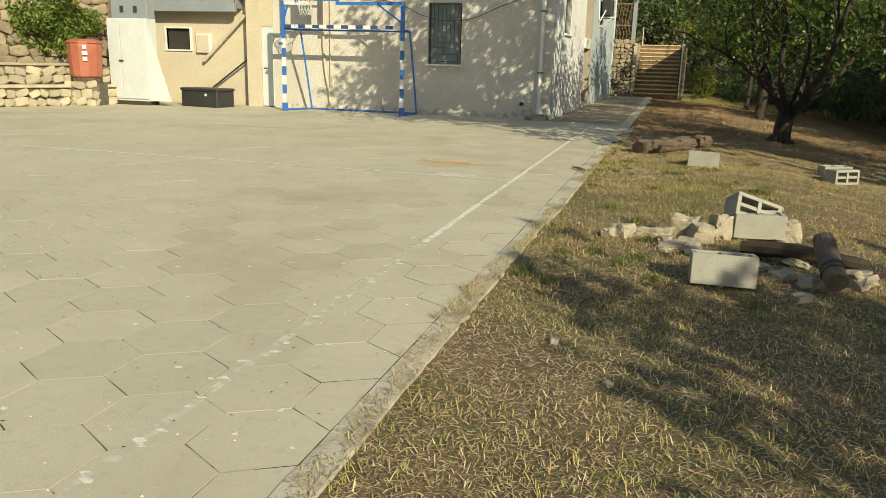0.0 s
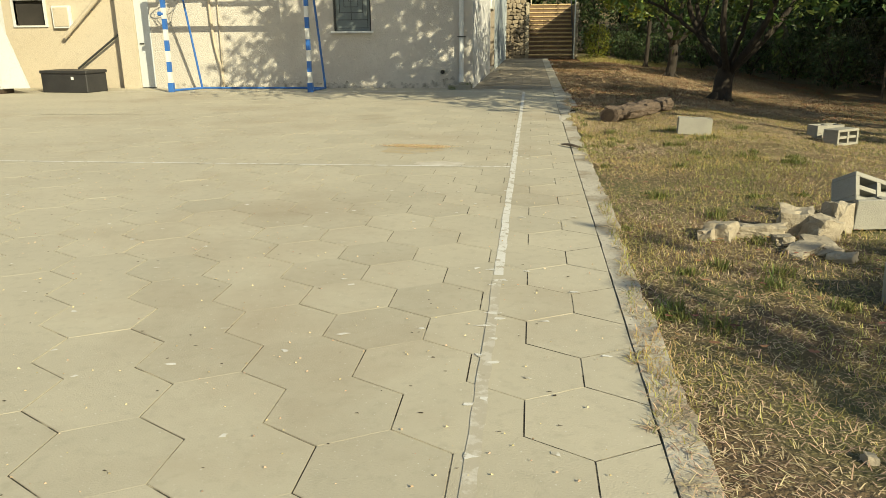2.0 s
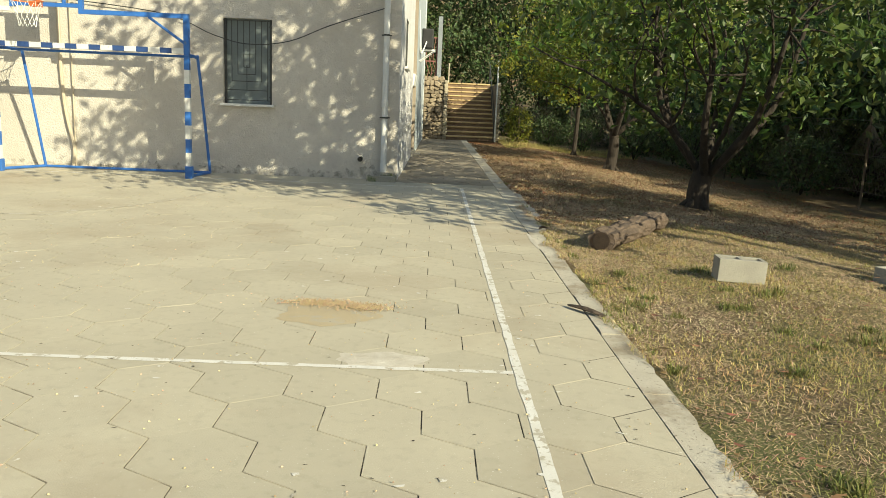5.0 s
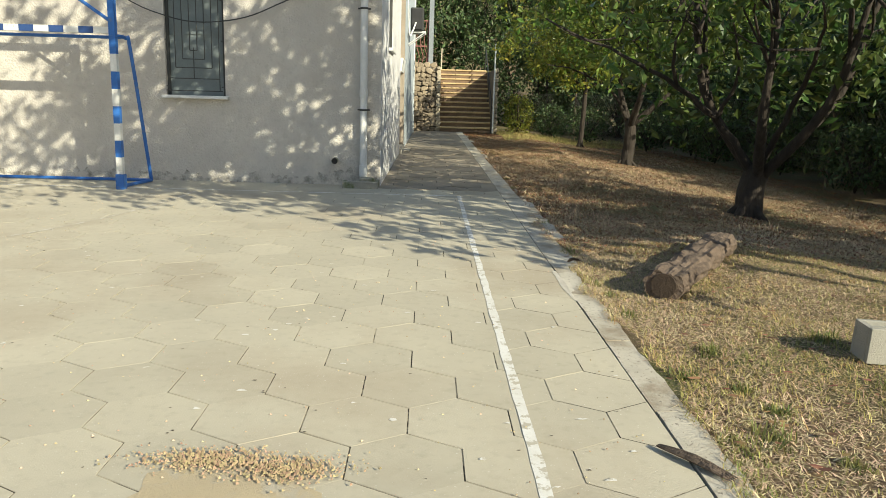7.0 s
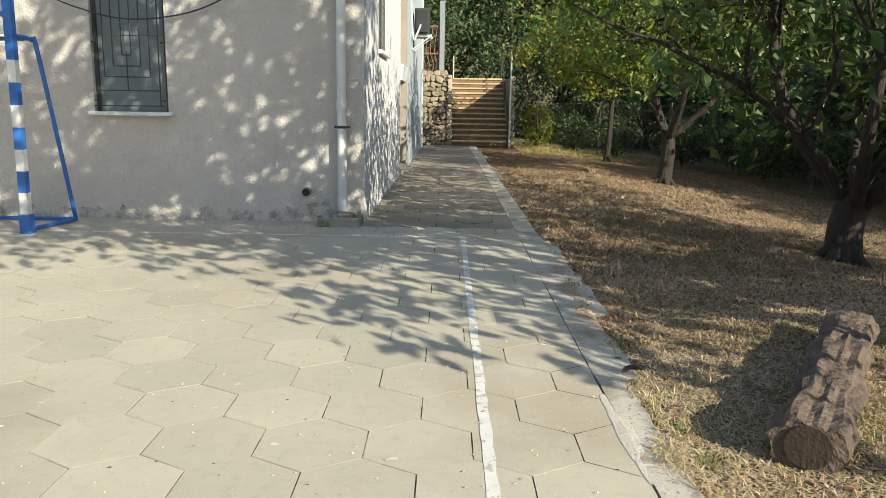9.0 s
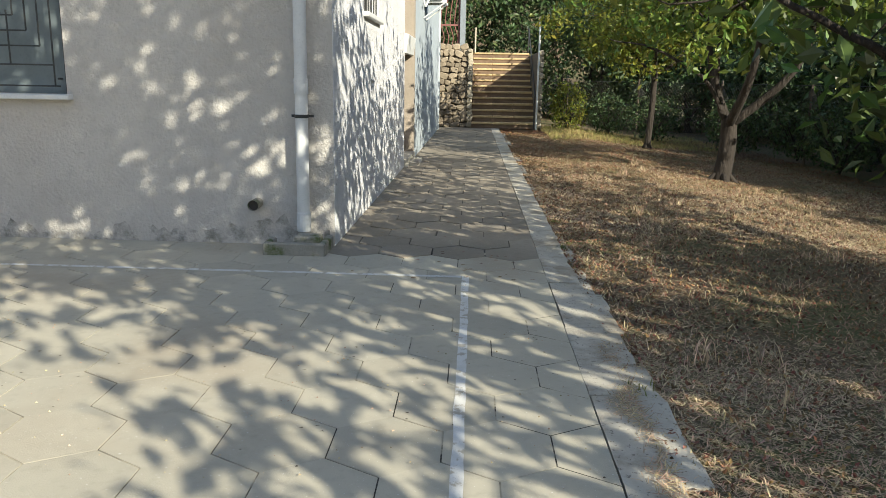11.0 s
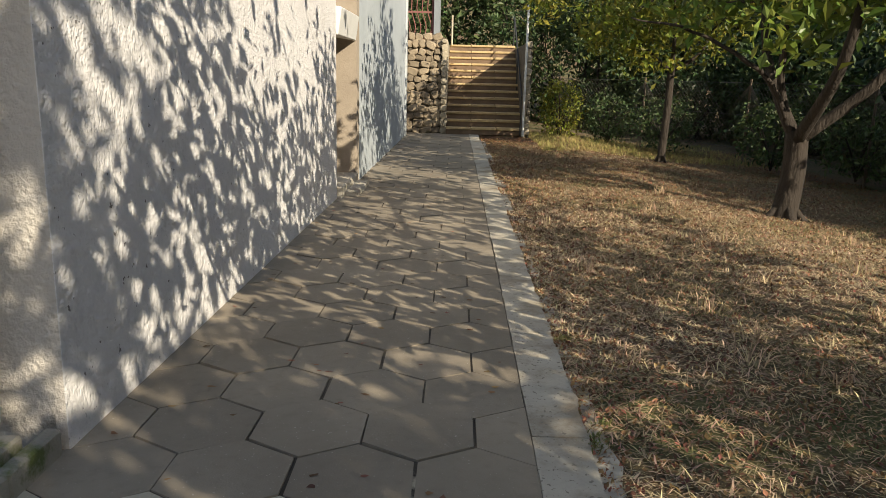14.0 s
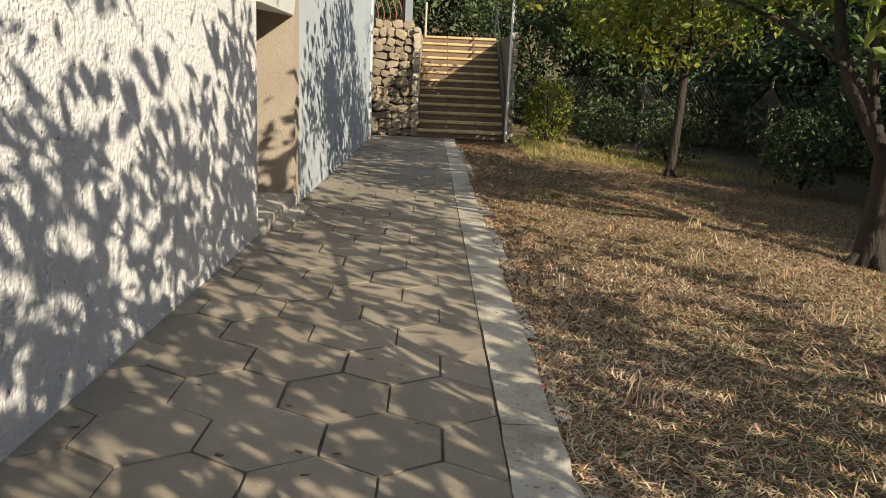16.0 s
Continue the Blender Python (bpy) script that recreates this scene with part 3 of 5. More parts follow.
part("board", box(-8.60, -8.06, GYF + 0.03, GYF + 0.045, 2.70, 3.25), M_BOARD, hoop, "pale scratched board")
ring = [(-8.42 + 0.225 * math.cos(a), 17.555 + 0.225 * math.sin(a), 2.66) for a in [2 * math.pi * k / 24 for k in range(25)]]
rim = part("rim", tube(ring, 0.011, 6), M_ORANGE, hoop, "orange steel rim")
part("rim_bracket", box(-8.50, -8.34, 17.775, 17.885, 2.60, 2.68), M_ORANGE, hoop)
for k in range(12):
    a = 2 * math.pi * k / 12
    part("net_cord", tube([(-8.42 + 0.22 * math.cos(a), 17.555 + 0.22 * math.sin(a), 2.65), (-8.42 + 0.15 * math.cos(a + 0.5), 17.555 + 0.15 * math.sin(a + 0.5), 2.45),
                           (-8.42 + 0.12 * math.cos(a), 17.555 + 0.12 * math.sin(a), 2.28)], 0.005, 4), M_PIPE, rim)
wirepipe = thing("wall_conduit", pose(0, 0, 0), "crooked cream conduit running down the front wall", "pipe")
part("conduit", tube(arc_points([(-8.55, 18.97, 3.6), (-8.55, 18.97, 1.9), (-8.50, 18.97, 1.0), (-8.38, 18.97, 0.35), (-8.42, 18.97, 0.0)], 5), 0.03, 8), M_CREAM, wirepipe)
part("conduit_thin", tube([(-8.36, 18.98, 3.6), (-8.36, 18.98, 0.0)], 0.012, 6), M_CREAM, wirepipe)

# ---- left wing: cream wall under an overhanging storey ----
structure("wall_wing", wall_with_holes(-20, -10.75, -0.1, 3.02, [(-13.40, -12.65, 1.42, 1.98)], 19.25, 19.5), M_CREAM, "cream rendered wall under the overhang", "wall")
structure("wall_wing_upper", wall_with_holes(-26, -10.002, 3.605, 7.5, [(-15.1, -14.2, 4.3, 5.3), (-14.1, -13.2, 4.3, 5.3)], 18.95, 19.2), M_WALL, "pale upper storey wall", "wall")
structure("trim_band", box(-26, -10.004, 18.88, 18.946, 4.05, 4.12), M_GREYSLAB, "thin ledge along the upper storey", "trim")
for wx in (-15.1, -14.1):
    up = thing("window_upper", pose(wx, 19.05, 4.3), "dark upper window with a pale frame", "window", kind="structure")
    part("pane", box(0.05, 0.85, 0, 0.03, 0.05, 0.95), M_DARK, up)
    for b in ((0.002, 0.05, 0.002, 0.998), (0.85, 0.898, 0.002, 0.998), (0.052, 0.848, 0.002, 0.05), (0.052, 0.848, 0.95, 0.998)):
        part("window_frame", box(b[0], b[1], -0.02, 0.05, b[2], b[3]), M_PIPE, up)
structure("ceiling_overhang", box(-26, -10.004, 18.55, 24, 3.022, 3.6), M_GREYSLAB, "weathered concrete balcony slab", "slab")
structure("wall_wing_pier", box(-10.748, -10.35, 18.95, 19.5, -0.1, 3.018), M_CREAM, "cream pier beside a white door", "wall")
dr = thing("door_1", pose(0, 0, 0), "white metal door beside the court goal", "door", kind="structure")
leaf = part("door_leaf", box(-10.345, -10.005, 19.02, 19.06, 0.02, 2.05, 0.005), M_METALWHITE, dr)
part("door_handle", tube([(-10.28, 19.0, 1.0), (-10.18, 19.0, 1.0)], 0.014, 6), M_IRON, leaf)
structure("wall_door_head", box(-10.347, -10.003, 19.0, 19.2, 2.052, 3.018), M_CREAM, "cream wall above the white door", "wall")
wv = thing("window_3", pose(0, 0, 0), "dark square window with a pale frame", "window", kind="structure")
part("pane", box(-13.398, -12.652, 19.33, 19.36, 1.422, 1.978), M_DARK, wv)
for b in ((-13.45, -12.60, 1.98, 2.02), (-13.45, -12.60, 1.38, 1.42), (-13.45, -13.40, 1.42, 1.98), (-12.65, -12.60, 1.42, 1.98)):
    part("window_frame", box(b[0], b[1], 19.21, 19.33, b[2], b[3]), M_PIPE, wv)
mb = thing("meter_box", pose(-12.2, 19.15, 1.35), "pale square meter box on the cream wall", "box")
mcase = part("casing", box(-0.22, 0.22, 0, 0.098, 0, 0.5, 0.01), M_PIPE, mb)
part("cover", box(-0.18, 0.18, -0.012, -0.001, 0.04, 0.46, 0.004), M_CREAM, mcase)
aw = thing("roller_awning", pose(0, 0, 0), "blue-grey sheet metal awning under the slab", "awning")
part("panel", box(-13.75, -11.05, 18.86, 18.92, 2.62, 3.02), M_AWNING, aw)
part("sill_panel", box(-13.78, -11.0, 18.80, 18.95, 2.40, 2.618, 0.01), M_AWNING, aw, "pale lower edge")
part("side_arm", box(-11.04, -11.0, 18.93, 19.248, 2.5, 3.0), M_AWNING, aw)
part("side_arm", box(-13.76, -13.72, 18.93, 19.248, 2.5, 3.0), M_AWNING, aw)
rp = thing("stair_rail", pose(0, 0, 0), "cream sloping handrail on the cream wall", "rail")
part("rail", tube([(-12.15, 19.1, 1.15), (-10.85, 19.05, 2.32)], 0.05, 8), M_CREAM, rp)
part("lower_rail", tube([(-11.9, 19.1, 0.45), (-10.80, 19.05, 1.2)], 0.025, 8), M_IRON, rp)
for p in ((-12.1, 19.1, 1.18), (-11.5, 19.08, 1.72), (-11.0, 19.06, 2.18)):
    part("rail_bracket", tube([p, (p[0], 19.27, p[2])], 0.02, 6), M_CREAM, rp)
part("rail_post", tube([(-11.9, 19.1, 0.0), (-11.9, 19.1, 0.47)], 0.025, 8), M_IRON, rp)

cup = thing("storage_cupboard", pose(0, 0, 0), "tall white sheet-metal storage cupboard with double doors", "cupboard")
part("body", box(-13.78, -12.62, 17.35, 17.75, 0.10, 2.14, 0.01), M_METALWHITE, cup)
door = part("door", box(-13.38, -12.64, 17.315, 17.347, 0.16, 2.10, 0.005), M_METALWHITE, cup)
part("door", box(-13.76, -13.40, 17.315, 17.347, 0.16, 2.10, 0.005), M_METALWHITE, cup)
part("handle", box(-13.44, -13.32, 17.285, 17.313, 1.08, 1.12), M_IRON, door, "dark latch")
part("plinth", box(-13.76, -12.64, 17.37, 17.73, 0.0, 0.098), M_LOGEND, cup)
topbox = part("top_box", box(-13.70, -12.64, 17.45, 17.75, 2.142, 2.72, 0.008), M_AWNING, cup, "grey box with two dark vents")
for x in (-13.38, -12.98):
    part("vent", box(x - 0.05, x + 0.05, 17.435, 17.449, 2.28, 2.44), M_DARK, topbox)
bm = bmesh.new()
vs = [bm.verts.new(p) for p in ((-12.61, 17.33, 0.12), (-12.05, 17.40, 0.12), (-12.59, 17.33, 1.95))]
f = bm.faces.new(vs)
r = bmesh.ops.extrude_face_region(bm, geom=[f])
bmesh.ops.translate(bm, verts=[v for v in r["geom"] if isinstance(v, bmesh.types.BMVert)], vec=(0, 0.05, 0))
part("side_flap", bm, M_METALWHITE, cup, "white triangular side panel")
bb = thing("black_crate", pose(-11.40, 18.05, 0, 0, 0, -8), "long black plastic storage crate on the court edge", "crate")
crate_body = part("body", box(-0.58, 0.58, -0.33, 0.33, 0.0, 0.40, 0.015), M_BLACKBOX, bb)
part("lid", box(-0.60, 0.60, -0.35, 0.35, 0.402, 0.47, 0.015), M_BLACKBOX, bb)
part("label_plate", box(0.2, 0.26, -0.345, -0.333, 0.28, 0.34), M_PIPE, crate_body)

# terraced stone walls with a bush
TERR = pose(-14.3, 15.75, 0, 0, 0, 66)


def stone_front(parent, m, x0, x1, z0, z1, size, seed, material, depth=0.09):
    """Rubble stones set into the face y = 0 of a wall."""
    rs = random.Random(seed)
    meshes = []
    for k in range(6):
        bm = lump(seed * 10 + k, 1, 1, 1, 0.42, 2)
        me = bpy.data.meshes.new("stone")
        bm.to_mesh(me)
        bm.free()
        me.materials.append(material)
        meshes.append(me)
    z, row = z0, 0
    while z < z1 - size * 0.3:
        h = size * rs.uniform(0.75, 1.15)
        x = x0 - rs.uniform(0, size * 0.5)
        while x < x1 - size * 0.2:
            w = size * rs.uniform(0.9, 1.7)
            a, b = max(x, x0), min(x + w, x1)
            if b - a > size * 0.3:
                hh = min(h * rs.uniform(0.85, 1.12), z1 - z + 0.03)
                o = new("stone", rs.choice(meshes))
                o.parent = parent
                o.matrix_basis = m @ Matrix.LocRotScale(((a + b) / 2, rs.uniform(-0.02, 0.03), z + h / 2 + rs.uniform(-0.02, 0.02)),
                                                        Euler((rs.uniform(-0.15, 0.15), rs.uniform(-0.45, 0.45), rs.uniform(-0.15, 0.15))), ((b - a) * 1.01, depth * 2 * rs.uniform(0.8, 1.5), hh * 1.01))
            x += w
        z += h


st = thing("wall_terrace_low", pose(0, 0, 0), "low terrace wall of pale rubble stone", "stone wall", kind="structure")
part("core", box(-5.0, 1.7, 0.02, 0.9, -0.1, 0.42, 0, TERR), M_MORTAR, st)
part("coping", box(-5.0, 1.72, -0.05, 0.5, 0.425, 0.50, 0.015, TERR), M_STONE_PALE, st)
stone_front(st, TERR, -3.2, 1.7, 0.0, 0.42, 0.20, 11, M_STONE_PALE)
st = thing("wall_terrace_mid", pose(0, 0, 0), "upper terrace wall of pale rubble stone", "stone wall", kind="structure")
part("core", box(-5.0, 1.9, 0.55, 1.5, -0.1, 0.93, 0, TERR), M_MORTAR, st)
part("coping", box(-5.0, 0.9, 0.48, 1.2, 0.935, 1.0, 0.015, TERR), M_STONE_PALE, st)
stone_front(st, TERR @ pose(0, 0.53, 0), -3.2, 1.9, 0.5, 0.93, 0.22, 12, M_STONE_PALE)
st = thing("wall_terrace_high", pose(0, 0, 0), "dark rubble stone bank behind a bush", "stone wall", kind="structure")
part("core", box(-6.0, 2.6, 1.7, 3.0, -0.1, 3.0, 0, TERR), M_MORTAR, st)
stone_front(st, TERR @ pose(0, 1.68, 0), -3.4, 2.5, 0.9, 3.0, 0.28, 13, M_STONE)
tank = thing("red_water_tank", pose(-13.95, 16.70, 0, 0, 0, 40), "faded red plastic bin on a stone plinth", "bin")
tank_body = part("body", tube([(0, 0, 0.68), (0, 0, 0.72), (0, 0, 1.42), (0, 0, 1.50)], [0.34, 0.37, 0.41, 0.40], 12), M_RED, tank)
part("lid", tube([(0, 0, 1.502), (0, 0, 1.54), (0, 0, 1.60)], [0.43, 0.43, 0.28], 12), M_RED, tank)
part("rim_base", tube([(0, 0, 0.55), (0, 0, 0.675)], 0.32, 10), M_LOG, tank, "rusty base")
for z, w in ((1.36, 0.04), (1.22, 0.06), (1.08, 0.05)):
    part("sticker", box(-w, w, -0.43, -0.405, z, z + 0.09), M_PIPE, tank_body, "white label strip")
base = thing("stone_plinth", pose(-13.95, 16.7, 0, 0, 0, 20), "square plinth of pale rubble stone", "plinth")
part("core", box(-0.40, 0.40, -0.36, 0.40, 0, 0.548), M_MORTAR, base)
stone_front(base, pose(0, -0.36, 0), -0.4, 0.4, 0.0, 0.54, 0.22, 14, M_STONE_PALE, 0.05)

# ---- stairs, stone retaining wall and the terrace above ----
SX0, SX1, SY0, STEPS, RISE, TREAD = -1.56, 0.32, 35.5, 13, 0.177, 0.30
stairs = thing("outdoor_stairs", pose(0, 0, 0), "straight flight of worn tan stone steps", "stairs", kind="structure")
for k in range(STEPS):
    y0 = SY0 + k * TREAD
    part("riser", box(SX0, SX1, y0 + 0.03, y0 + TREAD + 0.05, 0 if k == 0 else (k - 0.5) * RISE, (k + 1) * RISE - 0.062), M_RISER_SHADED, stairs)
    for j in range(3):
        w = (SX1 - SX0) / 3
        part("tread_stone", box(SX0 + j * w + 0.004, SX0 + (j + 1) * w - 0.004, y0 - 0.01, y0 + TREAD + 0.02, (k + 1) * RISE - 0.06, (k + 1) * RISE + 0.004 * ((j * 7 + k * 3) % 3 - 1), 0.012), M_STEP, stairs)
TOPZ = STEPS * RISE
structure("terrace_upper", box(-12, SX0 - 0.16, 36.15, 60, -0.1, TOPZ - 0.05), M_MORTAR, "raised earth terrace behind the stone wall", "terrace")
structure("terrace_landing", box(SX0 - 0.16, 0.58, SY0 + STEPS * TREAD, 60, -0.1, TOPZ - 0.006), M_LAWN, "landing at the head of the stairs", "terrace")
rw = thing("wall_retaining", pose(0, 0, 0), "retaining wall of rounded brown field stones", "stone wall", kind="structure")
part("core", box(-3.4, SX0 - 0.14, 35.8, 36.14, -0.1, 2.24), M_MORTAR, rw)
stone_front(rw, pose(0, 35.78, 0), -3.2, SX0 - 0.14, 0.0, 2.22, 0.18, 21, M_STONE, 0.08)
stone_front(rw, pose(0, 35.91, 2.20), -3.2, SX0 - 0.14, 0.0, 0.16, 0.20, 22, M_STONE, 0.12)
cw = thing("wall_stair_left", pose(0, 0, 0), "pale rendered cheek wall beside the steps", "wall", kind="structure")
part("cheek", box(SX0 - 0.138, SX0 - 0.004, 35.67, 39.35, -0.1, 2.28, 0.02), M_STONE_PALE, cw)
stone_front(cw, pose(SX0 - 0.07, 35.66, 0), -0.08, 0.08, 0.0, 2.25, 0.16, 23, M_STONE_PALE, 0.05)
cw2 = thing("wall_stair_right", pose(0, 0, 0), "rubble cheek wall with a pale sunlit end", "stone wall", kind="structure")
part("cheek", box(SX1 + 0.004, SX1 + 0.17, 35.47, 39.45, -0.1, 2.22, 0.02), M_MORTAR, cw2)
stone_front(cw2, pose(SX1 + 0.09, 35.46, 0), -0.085, 0.085, 0.0, 2.3, 0.17, 24, M_STONE_PALE, 0.06)
for x, y0, z0, z1, mt in ((SX1 + 0.02, 35.35, 0.9, 3.1, M_PIPE), (SX0 + 0.06, 39.05, TOPZ - 0.01, 3.1, M_CREAM)):
    po = thing("stair_post", pose(x, y0, 0), "slim metal post beside the steps", "post", group="stair posts")
    part("post_tube", tube([(0, 0, z0 if x < -1 else 0.0), (0, 0, z1)], 0.028, 8), mt, po)
hr = thing("stair_handrail", pose(0, 0, 0), "dark sloping iron handrail", "rail")
part("rail", tube([(SX1 - 0.04, 35.4, 0.95), (SX1 - 0.04, 39.25, 3.1)], 0.022, 8), M_IRON, hr)
for q in (0.02, 0.5, 0.98):
    yy = 35.4 + 3.85 * q
    part("rail_post", tube([(SX1 - 0.04, yy, max(0.0, (yy - SY0) / TREAD * RISE)), (SX1 - 0.04, yy, 0.95 + 2.15 * q)], 0.018, 6), M_IRON, hr)
# upper gate and pillars
structure("wall_upper", box(-6, -3.10, 38.75, 39., TOPZ - 0.06, 5.5), M_METALWHITE, "white wall on the upper terrace", "wall")
gate = thing("iron_gate", pose(-2.55, 38.85, TOPZ - 0.05), "rust-pink iron gate with curved bars", "gate")
for x in (-0.5, 0.5):
    part("gate_stile", box(x - 0.03, x + 0.03, -0.03, 0.03, 0, 1.9), M_RUST, gate)
for z in (0.06, 0.9, 1.87):
    part("gate_rail", box(-0.468, 0.468, -0.02, 0.02, z - 0.025, z + 0.025), M_RUST, gate)
for k in range(6):
    x = -0.38 + k * 0.152
    part("gate_bar", tube(arc_points([(x, 0, 0.09), (x + 0.08, 0, 0.5), (x - 0.04, 0, 1.0), (x + 0.05, 0, 1.84)], 4), 0.014, 6), M_RUST, gate)
structure("pillar_upper", box(-2.02, -1.84, 38.75, 39.05, TOPZ - 0.06, 5.0), M_AWNING, "grey concrete pillar beside the gate", "pillar")

# ---- trees ----
def tree(name, x, y, seed, trunk_r, fork_z, stems, crown, clumps, leaves, leaf_size, material, label, lean=(0, 0), spread=0.55, group="", category="tree", up=0.5, limbs=()):
    """crown: centre x, y, z relative to the foot, and three radii. Limbs run from the fork to the clumps; leaves gather in twigs round them."""
    rng = np.random.default_rng(seed)
    z0 = ground_z(x, y) - 0.05
    t = thing(name, pose(x, y, z0), label, category, group)
    cx, cy, cz, rx, ry, rz = crown
    tb = bmesh.new()
    fork = Vector((lean[0] * fork_z, lean[1] * fork_z, fork_z))
    add_tube(tb, arc_points([(0, 0, 0), (lean[0] * 0.1, lean[1] * 0.1, 0.12), tuple(fork * 0.55 + Vector((rng.normal() * trunk_r * 0.4, rng.normal() * trunk_r * 0.4, 0))), tuple(fork)], 3),
             [trunk_r * k for k in (1.55, 1.3, 1.18, 1.08, 1.05, 1.02, 1.0, 0.97, 0.95, 0.92)], 10)
    for k in range(5):
        a = 2 * math.pi * k / 5 + rng.uniform(0, 1)
        add_tube(tb, [(0.3 * trunk_r * math.cos(a), 0.3 * trunk_r * math.sin(a), 0.22), (1.5 * trunk_r * math.cos(a), 1.5 * trunk_r * math.sin(a), 0.06),
                      (2.6 * trunk_r * math.cos(a), 2.6 * trunk_r * math.sin(a), -0.03)], [trunk_r * 0.5, trunk_r * 0.32, trunk_r * 0.1], 6)
    cl = []
    while len(cl) < clumps:
        p = rng.normal(size=3)
        p /= np.linalg.norm(p)
        p *= rng.uniform(0.35, 1.0) ** 0.6
        cl.append(np.array([cx + p[0] * rx, cy + p[1] * ry, cz + p[2] * rz]))
    hubs = []
    for s in range(stems):
        a = 2 * math.pi * (s + rng.uniform(-0.25, 0.25)) / stems
        hub = Vector((cx * 0.7 + math.cos(a) * rx * 0.42, cy * 0.7 + math.sin(a) * ry * 0.42, fork_z + (cz - fork_z) * rng.uniform(0.55, 0.95)))
        mid = fork.lerp(hub, 0.5) + Vector((math.cos(a) * rx * 0.10, math.sin(a) * ry * 0.10, -0.08 * (cz - fork_z)))
        pts = arc_points([tuple(fork - Vector((0, 0, trunk_r))), tuple(mid), tuple(hub)], 4)
        r0 = trunk_r * (0.62 if stems < 5 else 0.46)
        add_tube(tb, pts, [r0 * (1 - 0.62 * k / (len(pts) - 1)) for k in range(len(pts))], 8)
        hubs.append((hub, mid, r0 * 0.4))
    for c in cl:
        v = Vector(c)
        hub, mid, r0 = min(hubs, key=lambda h: (h[0] - v).length)
        start = hub if rng.random() < 0.7 else mid.lerp(hub, 0.5)
        m1 = start.lerp(v, 0.5) + Vector(rng.normal(size=3) * 0.12 * (v - start).length)
        pts = arc_points([tuple(start), tuple(m1), tuple(v)], 3)
        add_tube(tb, pts, [max(0.008, r0 * 0.75 * (1 - 0.85 * k / (len(pts) - 1))) for k in range(len(pts))], 6)
    for pts_, r_ in limbs:
        pts = arc_points(pts_, 5)
        pts = [p + Vector(rng.normal(size=3) * 0.012) for p in pts]
        add_tube(tb, pts, [max(0.006, r_ * (1 - 0.8 * k / (len(pts) - 1))) for k in range(len(pts))], 7)
    part("trunk", tb, M_BARK_SHADED, t, "", True)
    per = max(1, leaves // clumps)
    cloud = []
    size = spread * (rx + ry + rz) / 3 * 0.62
    for c in cl:
        tw = c + rng.normal(size=(9, 3)) * size * np.array([1, 1, 0.62])
        pick = rng.integers(0, 9, per)
        cloud.append(tw[pick] + rng.normal(size=(per, 3)) * size * 0.33)
    cloud = np.concatenate(cloud)
    cloud = cloud[cloud[:, 2] > 0.05]
    cr = new("crown", leaf_mesh("crown", cloud, leaf_size, material, rng, up))
    cr.parent = t
    cr["kind"] = "stuff"
    return t


LT = "leafy broad tree whose shade falls on the court"
tree("lawn_tree", 2.38, 17.95, 31, 0.175, 0.72, 6, (0.5, 0.2, 3.5, 2.9, 2.9, 2.05), 48, 5200, 0.19, M_LEAF, "broad multi-stemmed tree with dark leaves on the lawn", (0.12, 0.0), 0.30, "lawn trees",
     limbs=[(((0, 0, 0.65), (-0.6, -0.1, 1.35), (-1.2, -0.2, 1.75), (-1.9, -0.2, 2.1), (-2.9, 0.0, 2.55)), 0.055), (((0.1, 0, 0.7), (0.2, -0.5, 1.5), (0.1, -1.2, 2.2), (-0.3, -2.0, 2.6)), 0.05),
            (((-1.2, -0.2, 1.75), (-1.35, -0.5, 2.2), (-1.3, -0.9, 2.7)), 0.03), (((-0.6, -0.1, 1.35), (-0.5, -0.4, 1.9), (-0.8, -0.8, 2.6)), 0.035), (((0.1, -1.2, 2.2), (-0.6, -1.5, 2.15), (-1.2, -1.7, 2.35)), 0.022)])
tree("lawn_tree", 2.64, 25.45, 32, 0.135, 1.10, 3, (0.1, 0.0, 4.0, 2.9, 2.8, 1.8), 42, 8800, 0.18, M_LEAF_LIT, "tree with a forked bare trunk shading the lawn", (0.03, 0.0), 0.30, "lawn trees",
     limbs=[(((0.03, 0, 1.0), (-0.5, -0.1, 1.75), (-1.3, -0.1, 2.15), (-2.0, 0.0, 2.3)), 0.04), (((0.02, 0, 0.9), (-0.18, 0, 1.5), (-0.25, 0, 2.3), (-0.1, 0, 3.2)), 0.065)])
tree("young_tree", 2.82, 31.8, 33, 0.075, 1.9, 3, (-0.3, 0.0, 3.5, 2.2, 2.1, 1.5), 32, 9000, 0.14, M_LEAF_Y, "slender young tree with yellow-green leaves", (0.03, 0), 0.40, "lawn trees")
tree("lawn_tree", 8.5, 22.9, 34, 0.22, 1.1, 4, (0.2, 0.0, 3.1, 2.3, 2.8, 2.7), 36, 9000, 0.18, M_LEAF, "dense dark tree with foliage hanging near the ground", (0, 0), 0.36, "lawn trees")
# trees beyond the lawn whose shade falls on the court and the wall
tree("shade_tree", 5.3, 10.5, 35, 0.22, 1.6, 5, (0, 0, 4.9, 2.7, 1.9, 1.5), 34, 5200, 0.19, M_LEAF, LT, (0, 0), 0.32, "shade trees")
tree("shade_tree", 5.9, 11.3, 36, 0.22, 2.6, 4, (-2.5, -1.4, 7.5, 2.5, 2.2, 2.6), 44, 9000, 0.20, M_LEAF, LT, (0, 0), 0.36, "shade trees")
tree("shade_tree", 6.8, 12.2, 38, 0.18, 1.4, 4, (0, 0, 3.7, 2.0, 1.9, 1.3), 30, 3600, 0.19, M_LEAF, LT, (0, 0), 0.32, "shade trees")
